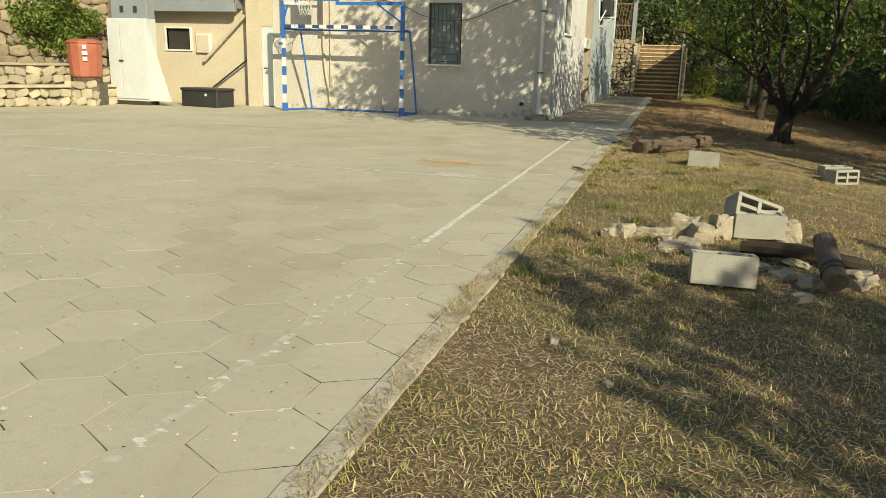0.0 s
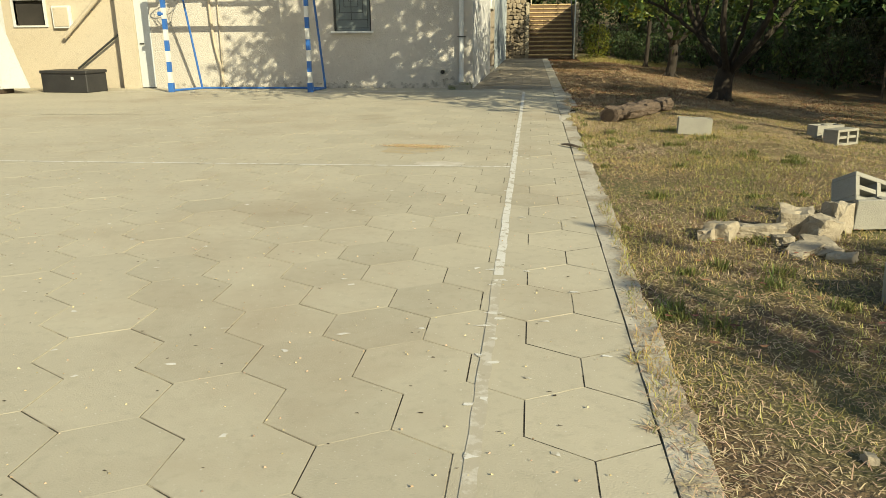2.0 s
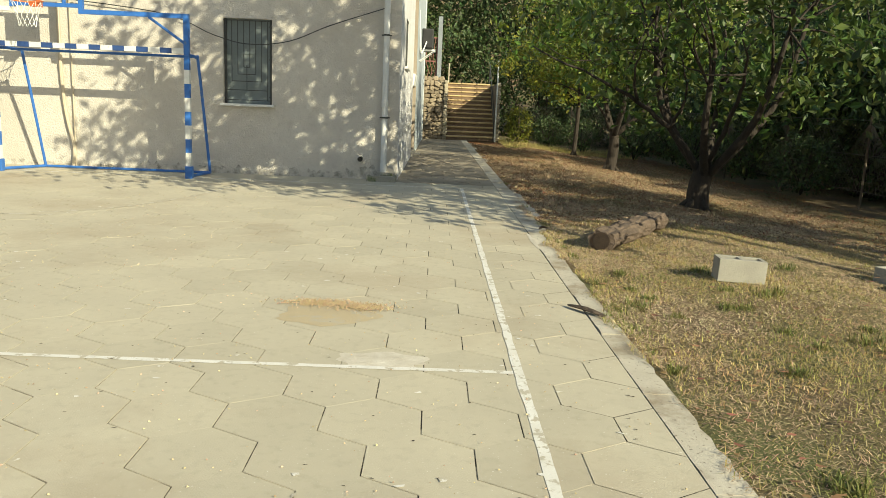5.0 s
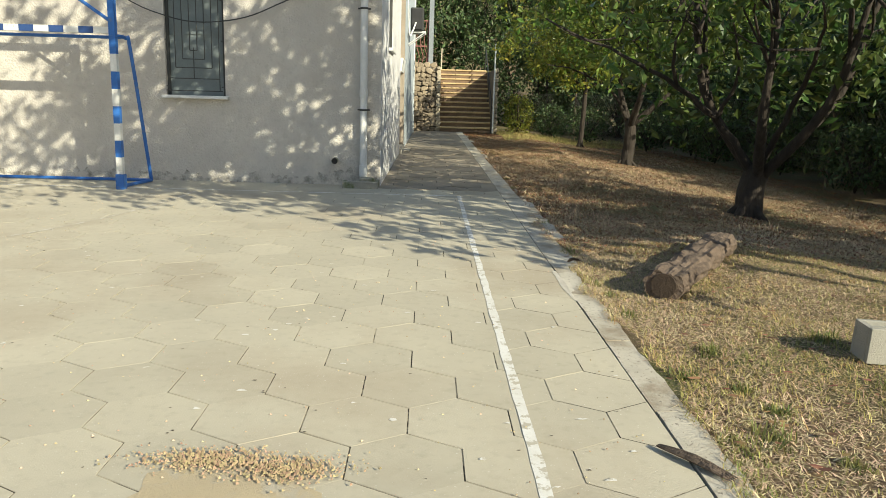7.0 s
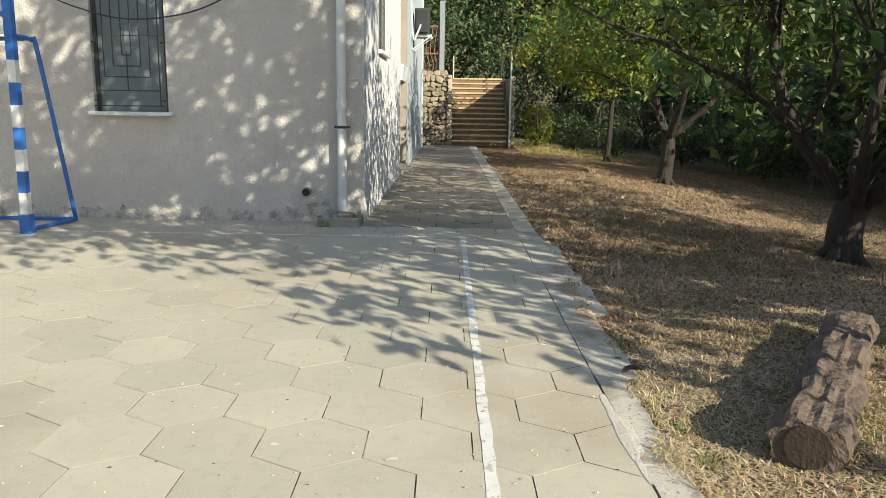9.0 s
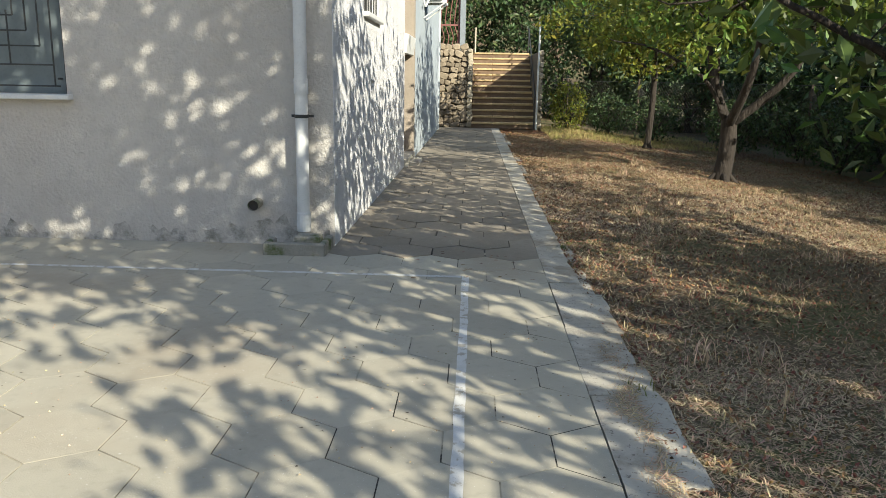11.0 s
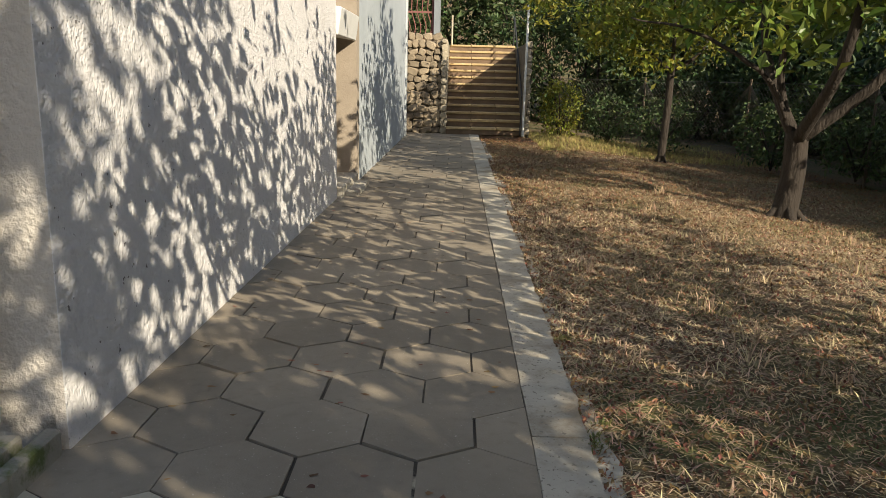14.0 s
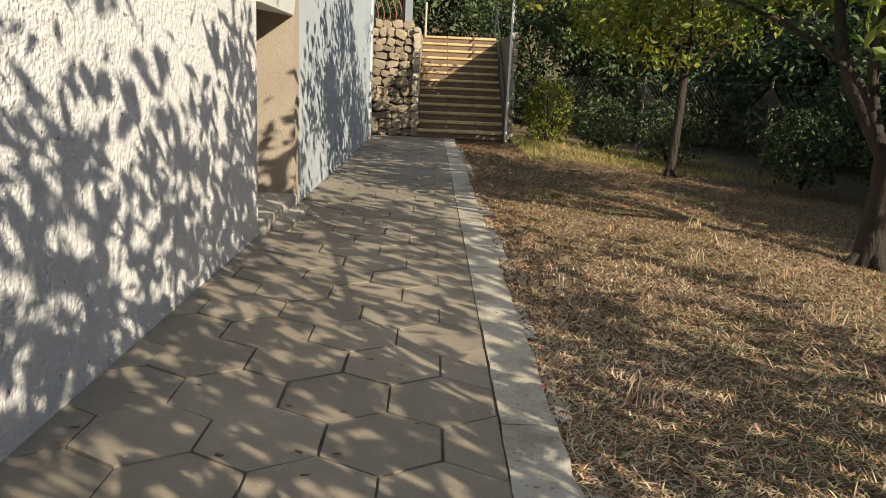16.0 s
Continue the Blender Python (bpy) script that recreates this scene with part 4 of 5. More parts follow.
tree("shade_tree", 9.7, -3.4, 37, 0.25, 2.2, 4, (0, 0, 5.0, 2.3, 2.2, 1.7), 24, 4500, 0.22, M_LEAF, LT, (0, 0), 0.34, "shade trees")
TH = "dense dark green thicket beyond the wire fence"
rt = random.Random(8)
for k in range(10):
    yy = 18.0 + k * 2.6
    tree("thicket_tree", 8.6 + rt.uniform(-0.6, 1.0) - (0.06 * k), yy, 50 + k, 0.12, 0.5, 3, (0, 0, 1.8, 1.9, 1.9, 1.7), 30, 6500, 0.19, M_LEAF_FAR, TH, (0, 0), 0.42, "thicket")
for k in range(8):
    tree("thicket_tree", 15.5 + rt.uniform(-1, 1), 16.0 + k * 4.2, 60 + k, 0.2, 1.6, 3, (0, 0, 4.6, 2.8, 2.8, 3.6), 34, 7000, 0.28, M_LEAF_FAR, "tall dark trees far behind the fence", (0, 0), 0.45, "far trees")
for k in range(7):
    tree("thicket_tree", -7.0 + k * 2.9 + rt.uniform(-0.5, 0.5), 48.0 + rt.uniform(-2, 2), 70 + k, 0.16, 2.6, 3, (0, 0, 5.6, 2.6, 2.6, 4.0), 34, 7500, 0.26, M_LEAF_FAR, "tall dark trees behind the upper terrace", (0, 0), 0.5, "far trees")
for k in range(8):
    tree("thicket_tree", 2.0 + k * 1.5 + rt.uniform(-0.4, 0.4), 43.0 - k * 0.9, 80 + k, 0.10, 0.7, 3, (0, 0, 2.6, 1.8, 1.8, 2.6), 30, 6500, 0.18, M_LEAF_FAR, TH, (0, 0), 0.46, "thicket")


def bush(name, x, y, z, rx, ry, rz, n, size, seed, material, label):
    rng = np.random.default_rng(seed)
    p = rng.normal(size=(n, 3))
    p /= np.linalg.norm(p, axis=1)[:, None]
    lumps = 1 + 0.35 * np.sin(p[:, 0] * 5 + seed) * np.sin(p[:, 1] * 6) * np.cos(p[:, 2] * 5)
    p *= (rng.uniform(0.25, 1, n) ** 0.4 * lumps)[:, None]
    c = p * np.array([rx, ry, rz])
    c = c[c[:, 2] > -rz * 0.9]
    t = thing(name, pose(x, y, z), label, "bush")
    cr = new("foliage", leaf_mesh("foliage", c, size, material, rng, 0.5))
    cr.parent = t
    cr["kind"] = "stuff"
    for k in range(7):
        sb = bmesh.new()
        a = k * 0.9
        add_tube(sb, arc_points([(0, 0, -rz), (0.2 * rx * math.cos(a), 0.2 * ry * math.sin(a), -0.4 * rz), (0.7 * rx * math.cos(a), 0.7 * ry * math.sin(a), 0.4 * rz)], 3), 0.015, 5)
        part("stem", sb, M_BARK_SHADED, t)
    return t


bush("stair_bush", 1.35, 36.2, 0.62, 0.6, 0.55, 0.8, 1700, 0.095, 91, M_LEAF_Y, "bright green bush beside the stone steps")
bush("terrace_bush", -16.5, 17.5, 2.05, 1.95, 1.4, 1.0, 20000, 0.13, 92, M_BUSH, "full bright green bush on the stone terrace")
for k, (bx, by) in enumerate(((4.7, 31.0), (5.6, 29.6), (5.4, 27.2), (5.9, 24.6), (3.6, 34.6), (5.8, 21.4), (2.6, 36.2))):
    bush("undergrowth_bush", bx, by, 0.45, 0.75, 0.75, 0.65, 1500, 0.10, 95 + k, M_LEAF_FAR, "dark undergrowth along the fence")

# wire fence between lawn and thicket
fence = thing("wire_fence", pose(0, 0, 0), "old wire mesh fence on thin posts behind the lawn", "fence")
FP = [(6.9, 14), (6.5, 17), (6.3, 20), (6.1, 23), (5.9, 26), (5.7, 29.5), (4.9, 33), (3.4, 36), (1.6, 38.5)]
for a in FP:
    part("post", tube([(a[0], a[1], ground_z(*a) - 0.1), (a[0], a[1], 1.5)], 0.025, 6), M_WOODPOST, fence)
wb = bmesh.new()
for a, b in zip(FP, FP[1:]):
    A, B = Vector((*a, 0)), Vector((*b, 0))
    n = int((B - A).length / 0.11)
    for k in range(n):
        for s in (-1, 1):
            p = A.lerp(B, k / n)
            q = A.lerp(B, min(1, max(0, (k + s * 12) / n)))
            add_tube(wb, [(p.x, p.y, 0.02), (q.x, q.y, 1.4)], 0.0035, 3, False)
    for z in (0.05, 0.75, 1.42):
        add_tube(wb, [(A.x, A.y, z), (B.x, B.y, z)], 0.005, 4, False)
part("mesh_wire", wb, M_WIRE, fence)

# ---- things on the lawn ----
def hollow_block():
    bm = bmesh.new()
    L_, D_, H_ = 0.40, 0.20, 0.20
    add_box(bm, -L_ / 2, L_ / 2, -D_ / 2, -D_ / 2 + 0.032, 0, H_, 0.004)
    add_box(bm, -L_ / 2, L_ / 2, D_ / 2 - 0.032, D_ / 2, 0, H_, 0.004)
    for x in (-0.184, 0.0, 0.184):
        add_box(bm, x - 0.016, x + 0.016, -D_ / 2 + 0.032, D_ / 2 - 0.032, 0, H_ - 0.003)
    add_box(bm, -0.168, 0.168, -0.015, 0.015, 0.0, H_ - 0.012)
    return bm


def block(m, label):
    t = thing("hollow_block", m, label, "concrete block", "hollow blocks")
    part("shell", hollow_block(), M_BLOCK, t)
    return t


block(pose(0.555, 5.66, -0.02, -6, 0, 2), "grey hollow concrete block standing upright on dry grass")
block(pose(0.90, 7.2, 0.0, 4, 0, 10), "grey hollow concrete block lying on the rubble pile")
block(pose(0.82, 7.36, 0.13, 62, 18, 20), "grey hollow concrete block tilted on the rubble pile")
block(pose(0.63, 11.78, -0.01, 0, 2, -6), "grey hollow concrete block alone on the lawn")
block(pose(2.36, 11.95, ground_z(2.36, 11.95) + 0.09, 88, 0, 35), "grey hollow concrete block lying on its side")
block(pose(2.42, 12.4, ground_z(2.42, 12.4) - 0.01, 0, 0, 20), "grey hollow concrete block behind another block")
rs = random.Random(5)
for k, (sx, sy, w, d, h) in enumerate(((-0.20, 6.62, 0.20, 0.16, 0.12), (0.05, 6.66, 0.34, 0.16, 0.10), (0.30, 6.75, 0.22, 0.18, 0.20), (0.42, 6.62, 0.20, 0.20, 0.17),
                                       (0.33, 6.36, 0.30, 0.18, 0.06), (0.20, 6.28, 0.26, 0.16, 0.05), (0.38, 6.16, 0.16, 0.12, 0.06), (0.58, 6.80, 0.16, 0.16, 0.22),
                                       (1.12, 7.0, 0.20, 0.18, 0.18), (0.92, 5.72, 0.17, 0.13, 0.05), (1.06, 5.55, 0.13, 0.13, 0.09), (0.78, 5.95, 0.20, 0.14, 0.05),
                                       (1.36, 5.72, 0.30, 0.20, 0.10), (1.10, 6.1, 0.24, 0.2, 0.06), (0.98, 5.25, 0.12, 0.10, 0.05), (1.25, 6.25, 0.16, 0.12, 0.06),
                                       (-0.30, 6.55, 0.12, 0.10, 0.08), (0.15, 6.5, 0.2, 0.12, 0.06), (-0.05, 3.5, 0.05, 0.04, 0.03), (-0.35, 3.95, 0.05, 0.05, 0.03))):
    bm = lump(k + 3, w * 0.9, d * 0.9, h, 0.7, 3)
    for v in bm.verts:
        v.co *= 1 + 0.22 * noise.noise(v.co * 14 + Vector((k, 0, 0))) + 0.10 * noise.noise(v.co * 40)
    t = tagged(link("rubble_stone", bm, M_RUBBLE), "broken pale stone rubble on the dry lawn", "stone", "rubble pile")
    sx, sy = sx + 0.04, sy + 0.28
    t.matrix_world = pose(sx, sy, h * 0.38 + ground_z(sx, sy), rs.uniform(-10, 10), rs.uniform(-10, 10), rs.uniform(0, 180))
# rolled post and dark timber by the pile
rl = thing("wooden_post_stub", pose(1.20, 5.70, 0.02), "short grey wooden post bound with wire", "post")
post_body = part("post_body", tube(arc_points([(0.02, -0.08, 0.05), (0.0, 0.10, 0.13), (-0.02, 0.30, 0.24)], 3), [0.070, 0.072, 0.072, 0.070, 0.069, 0.069, 0.067], 12), M_WOODPOST, rl)
for q in (0.0, 0.04):
    part("wire_band", tube([(0.008, -0.005 + q, 0.083 + q * 0.5), (0.006, 0.010 + q, 0.090 + q * 0.5)], 0.077, 12), M_IRON, post_body)
tm = thing("dark_timber", pose(1.02, 6.28, 0.05), "dark rotten timber lying in the grass", "timber")
part("beam", tube(arc_points([(-0.28, 0.22, 0.0), (0.05, 0.08, 0.03), (0.5, -0.05, 0.0)], 4), [0.05, 0.055, 0.06, 0.058, 0.06, 0.055, 0.05, 0.05, 0.045], 8), M_LOGEND, tm)

log = thing("fallen_log", pose(0, 0, 0), "weathered reddish-brown log lying on dry grass", "log")
lb = bmesh.new()
ax0, ax1 = Vector((-0.29, 13.02, 0.10)), Vector((0.74, 14.68, 0.11))
pts = [ax0.lerp(ax1, k / 60) for k in range(61)]
add_tube(lb, pts, [0.143 + 0.012 * math.sin(k * 0.35) for k in range(61)], 36)
dirv = (ax1 - ax0).normalized()
for v in lb.verts:
    c = ax0 + dirv * (v.co - ax0).dot(dirv)
    o = v.co - c
    ang = math.atan2(o.z, o.dot(dirv.cross(Vector((0, 0, 1)))))
    k = 1 + 0.16 * noise.noise(Vector((ang * 2.2, (v.co - ax0).dot(dirv) * 1.5, 4))) + 0.10 * noise.noise(Vector((ang * 6, (v.co - ax0).dot(dirv) * 3, 1)))
    k += 0.10 * noise.noise(Vector((ang * 14, (v.co - ax0).dot(dirv) * 7, 6)))
    if 1.0 < ang < 1.75:
        k -= 0.14
    v.co = c + o * k
    v.co.z = 0.78 * v.co.z
log_body = part("log_body", lb, M_LOG, log)
part("log_end", tube([tuple(ax0 - dirv * 0.012 - Vector((0, 0, 0.02))), tuple(ax0 - dirv * 0.002 - Vector((0, 0, 0.02)))], 0.09, 16), M_LOGEND, log_body, "dark rotten cut end")
frond = thing("dry_frond", pose(-1.05, 10.62, 0.02, 0, 0, -52), "dry brown palm sheath lying over the kerb", "debris")
for k in range(4):
    part("strip", tube(arc_points([(0, 0.006 * k, 0), (0.16, 0.009 * k - 0.01, 0.012), (0.34, 0.014 * k - 0.02, 0.0)], 3), [0.004, 0.008, 0.011, 0.012, 0.010, 0.006, 0.002], 5), M_LOG, frond)
twig = thing("leaf_debris", pose(-0.80, 14.0, 0.02), "curled dry leaf on the kerb", "debris")
part("leaf", tube(arc_points([(0, 0, 0), (0.05, 0.03, 0.02), (0.12, 0.02, 0.01)], 3), [0.002, 0.01, 0.016, 0.014, 0.012, 0.006, 0.002], 5), M_LOGEND, twig)

# ---- painted lines, patches ----
def strip(name, x0, x1, y0, y1, z, material, label, rag=0.008, step=0.12):
    bm = bmesh.new()
    along_y = (y1 - y0) > (x1 - x0)
    n = max(2, int((y1 - y0 if along_y else x1 - x0) / step))
    rows = []
    for k in range(n + 1):
        t = k / n
        j1, j2 = (rag * noise.noise(Vector((t * n * 0.9, s, x0))) for s in (0.0, 7.0))
        if along_y:
            y = y0 + (y1 - y0) * t
            rows.append((bm.verts.new((x0 + j1, y, z)), bm.verts.new((x1 + j2, y, z))))
        else:
            x = x0 + (x1 - x0) * t
            rows.append((bm.verts.new((x, y0 + j1, z)), bm.verts.new((x, y1 + j2, z))))
    for a, b in zip(rows, rows[1:]):
        f = bm.faces.new((a[0], a[1], b[1], b[0]))
        if not along_y:
            f.normal_flip()
    return structure(name, bm, material, label, "line")


strip("line_side", LINE_X - 0.025, LINE_X + 0.025, 5.9, 18.11, 0.0026, M_PAINT, "worn white painted side line")
strip("line_side_faded", LINE_X - 0.025, LINE_X + 0.025, -3, 5.8, 0.0026, M_PAINT_FAINT, "nearly worn away white side line")
strip("line_goal", -14, LINE_X - 0.03, 18.06, 18.11, 0.0026, M_PAINT, "white painted goal line")
strip("line_cross", -14, LINE_X - 0.03, 9.21, 9.255, 0.0026, M_PAINT, "faded white cross line")


def ribbon(name, pts, w, material, label):
    bm = bmesh.new()
    P = [Vector(p) for p in pts]
    rows = []
    for i, p in enumerate(P):
        d = (P[min(i + 1, len(P) - 1)] - P[max(i - 1, 0)]).normalized()
        s = Vector((-d.y, d.x, 0)) * w / 2
        rows.append((bm.verts.new(p - s), bm.verts.new(p + s)))
    for a, b in zip(rows, rows[1:]):
        bm.faces.new((a[0], a[1], b[1], b[0])).normal_flip()
    for f in bm.faces:
        if f.normal.z < 0:
            f.normal_flip()
    return structure(name, bm, material, label, "line")


ribbon("line_area", [(-5.05 - 1.6 * (1 - math.cos(a)), 18.05 - 4.2 * math.sin(a), 0.0032) for a in [1.5 * k / 24 for k in range(25)]], 0.045, M_PAINT_FAINT, "faded curved goal area line")
ribbon("line_area_far", [(-6.2 - 0.16 * k, 13.72 - 0.01 * k, 0.0036) for k in range(20)], 0.04, M_PAINT_FAINT, "faded goal area line")


def blob(name, x, y, rx, ry, seed, material, label, z=0.0042):
    bm = bmesh.new()
    c = bm.verts.new((x, y, z + 0.002))
    ringv = []
    for k in range(36):
        a = 2 * math.pi * k / 36
        q = 1 + 0.45 * noise.noise(Vector((math.cos(a) * 1.7, math.sin(a) * 1.7, seed))) + 0.2 * noise.noise(Vector((math.cos(a) * 6, math.sin(a) * 6, seed)))
        ringv.append(bm.verts.new((x + rx * q * math.cos(a), y + ry * q * math.sin(a), z - 0.003)))
    for k in range(36):
        bm.faces.new((c, ringv[k], ringv[(k + 1) % 36]))
    return structure(name, bm, material, label, "patch")


blob("mortar_patch", -2.28, 9.36, 0.25, 0.13, 3, M_PATCH, "white rough mortar patch on the paving")
blob("sand_patch", -2.70, 10.2, 0.34, 0.24, 5, M_SAND, "yellow sand spilled over the paving")
blob("mortar_patch", -0.93, 13.3, 0.06, 0.40, 8, M_PATCH, "pale mortar smear beside the kerb", 0.0042)
gr = np.random.default_rng(77)


def grains(name, n, cx, cy, sx, sy, size, material, label):
    c = np.stack([cx + gr.normal(size=n) * sx, cy + gr.normal(size=n) * sy, np.full(n, 0.010)], 1)
    c[:, 2] += gr.uniform(0, 0.008, n)
    o = np.array([[1, 0, -0.5], [-0.5, 0.87, -0.5], [-0.5, -0.87, -0.5], [0, 0, 0.8]])
    v = (c[:, None, :] + o[None] * (size * gr.uniform(0.5, 1.3, n))[:, None, None]).reshape(-1, 3)
    i = np.arange(n)[:, None] * 4
    f = np.concatenate([i + np.array(q) for q in ((0, 1, 3), (1, 2, 3), (2, 0, 3))], 1).reshape(-1, 3)
    return tagged(new(name, raw_mesh(name, v, f, material)), label, "grain", kind="stuff")


grains("spilled_grain", 900, -2.78, 10.46, 0.13, 0.045, 0.006, M_GRAIN, "birdseed spilled on the paving")
grains("spilled_grain", 800, -2.47, 10.40, 0.10, 0.05, 0.006, M_GRAIN, "brown birdseed spilled on the paving")
gx_ = gr.uniform(-6, -1, 2600)
grit = np.stack([gx_, gr.uniform(2, 17, 2600), np.full(2600, 0.006)], 1)
o = np.array([[1, 0, 0], [-0.5, 0.87, 0], [-0.5, -0.87, 0], [0, 0, 0.9]])
v = (grit[:, None, :] + o[None] * (gr.uniform(0.002, 0.007, 2600))[:, None, None]).reshape(-1, 3)
i = np.arange(2600)[:, None] * 4
f = np.concatenate([i + np.array(q) for q in ((0, 1, 3), (1, 2, 3), (2, 0, 3))], 1).reshape(-1, 3)
tagged(new("court_grit", raw_mesh("court_grit", v, f, M_STRAW)), "loose grit and bits of straw on the court", "grit", kind="stuff")


def flakes(name, n, x0, x1, y0, y1, size, material, label, seed):
    rng = np.random.default_rng(seed)
    c = np.stack([rng.uniform(x0, x1, n), y0 + (y1 - y0) * rng.uniform(0, 1, n) ** 1.2, np.full(n, 0.0035)], 1)
    a0 = rng.uniform(0, 6.28, n)
    v = []
    for k in range(6):
        r = size * rng.uniform(0.25, 1.2, n) * rng.uniform(0.6, 1.4, n)
        a = a0 + k * 1.047
        v.append(c + np.stack([np.cos(a) * r * 1.5, np.sin(a) * r, rng.uniform(0, 0.001, n)], 1))
    v = np.stack(v, 1).reshape(-1, 3)
    q = np.arange(n)[:, None] * 6
    f = np.concatenate([q + np.array(t) for t in ((0, 1, 2, 3), (0, 3, 4, 5))], 1).reshape(-1, 4)
    return tagged(new(name, raw_mesh(name, v, f, material)), label, "flake", kind="stuff")


flakes("paint_chips", 220, -7, -1.0, 2.2, 15, 0.016, M_PAINT, "scattered remains of white paint on the court", 61)
flakes("paint_chips", 26, LINE_X - 0.05, LINE_X + 0.05, 2.2, 6.2, 0.022, M_PAINT, "flaking white paint along the side line", 62)
flakes("dirt_flecks", 700, -7, -1.0, 2.0, 17, 0.006, M_LOGEND, "dark bits of leaf and dirt on the court", 63)
flakes("path_leaves", 260, -2.6, -1.0, 18.0, 33, 0.014, M_LITTER, "small dry leaves on the footpath", 64)

# ---- grass, straw and fallen leaves ----
def blades(name, n, region, length, width, tilt, material, label, seed, keep=None):
    rng = np.random.default_rng(seed)
    x0, x1, y0, y1 = region
    x = x0 + (x1 - x0) * rng.uniform(0, 1, n) ** 1.35
    y = rng.uniform(y0, y1, n)
    if keep is not None:
        k = keep(x, y, rng)
        x, y = x[k], y[k]
    n = len(x)
    z = np.array([ground_z(a, b) for a, b in zip(x, y)])
    z = np.where((x < -0.955) & (y < 7.5), 0.0, np.where((x < -0.73) & (y > 7.5), 0.006, np.where((x < -0.80) & (y < 7.5), np.maximum(z, 0.006), z)))
    az = rng.uniform(0, 2 * np.pi, n)
    el = np.clip(rng.normal(tilt, 0.3, n), 0.02, 1.5)
    ln = length * rng.uniform(0.4, 1.3, n)
    d = np.stack([np.cos(az) * np.cos(el), np.sin(az) * np.cos(el), np.sin(el)], 1)
    s = np.stack([-np.sin(az), np.cos(az), np.zeros(n)], 1) * (width * rng.uniform(0.6, 1.3, n))[:, None]
    p = np.stack([x, y, z + 0.004], 1)
    mid = p + d * (ln * 0.55)[:, None]
    tip = p + d * ln[:, None] - np.array([0, 0, 1]) * (ln * 0.18 * np.cos(el))[:, None]
    tip[:, 2] = np.maximum(tip[:, 2], z + 0.004)
    v = np.stack([p - s, p + s, mid + s * 0.8, tip, mid - s * 0.8], 1).reshape(-1, 3)
    q = np.arange(n)[:, None] * 5
    f = np.concatenate([q + np.array(t) for t in ((0, 1, 2), (0, 2, 4), (4, 2, 3))], 1).reshape(-1, 3)
    return tagged(new(name, raw_mesh(name, v, f, material)), label, "grass", kind="stuff")


def edge_x(y):
    """Where the grass ends against kerb or paving."""
    near = -0.915 + 0.035 * np.sin(y * 1.9 + 2.4) + 0.02 * np.sin(y * 11 + 1) + 0.02 * np.sin(y * 23)
    wide = -0.80 + 0.05 * np.sin(y * 2.3) + 0.04 * np.sin(y * 9)
    k = np.clip((y - 6.2) / 1.6, 0, 1)
    return near * (1 - k) + wide * k


def sunny(x, y, rng):
    patch = np.array([noise.noise(Vector((a * 0.9, b * 0.9, 12))) for a, b in zip(x, y)])
    return (rng.uniform(-0.6, 0.5, len(x)) < patch) & (x > edge_x(y))


blades("lawn_grass", 150000, (-1.03, 3.6, 1.2, 15.0), 0.042, 0.0020, 0.8, M_GRASS, "short dry yellow-green grass", 101, sunny)
blades("lawn_straw", 130000, (-1.03, 4.0, 1.2, 17.0), 0.050, 0.0019, 0.14, M_STRAW, "dry straw lying on the lawn", 102, lambda x, y, rng: x > edge_x(y) + 0.01 * rng.normal(size=len(x)))
blades("lawn_straw", 110000, (-0.85, 4.0, 9.0, 16.5), 0.05, 0.0026, 0.12, M_STRAW, "pale dry straw lying thick on the lawn", 106, lambda x, y, rng: (x > edge_x(y) + 0.05) & (rng.uniform(0, 1, len(x)) < (y - 9.0) / 4.0))
# extra wide pale blades stand in for sunlight on this band of lawn
blades("shade_straw", 80000, (-0.7, 4.8, 18.6, 28.0), 0.06, 0.0034, 0.15, M_STRAW, "pale dry straw added to brighten the sun patches under the trees", 107,
       lambda x, y, rng: rng.uniform(0, 1, len(x)) < np.minimum((y - 18.6) / 1.5, (28.0 - y) / 4.0))
lr = np.random.default_rng(103)
lx, ly = -0.72 + 6.5 * lr.uniform(0, 1, 80000) ** 1.3, 14.5 + 21.0 * lr.uniform(0, 1, 80000) ** 0.9
lz = np.array([ground_z(a, b) for a, b in zip(lx, ly)]) + lr.uniform(0.004, 0.016, 80000)
tagged(new("shade_litter", leaf_mesh("shade_litter", np.stack([lx, ly, lz], 1), 0.030, M_LITTER, lr, 2.2, 0.55)), "brown fallen leaves under the trees", "fallen leaves", kind="stuff")
blades("shade_straw", 90000, (-0.85, 5.0, 16.0, 33.0), 0.07, 0.0022, 0.25, M_STRAW, "dry straw and stalks under the trees", 104, lambda x, y, rng: x > -0.70 - 0.002 * np.maximum(0, y - 19))
blades("fence_grass", 9000, (0.5, 5.2, 32.0, 36.8), 0.15, 0.004, 0.75, M_GRASS, "taller yellow grass along the fence", 105)

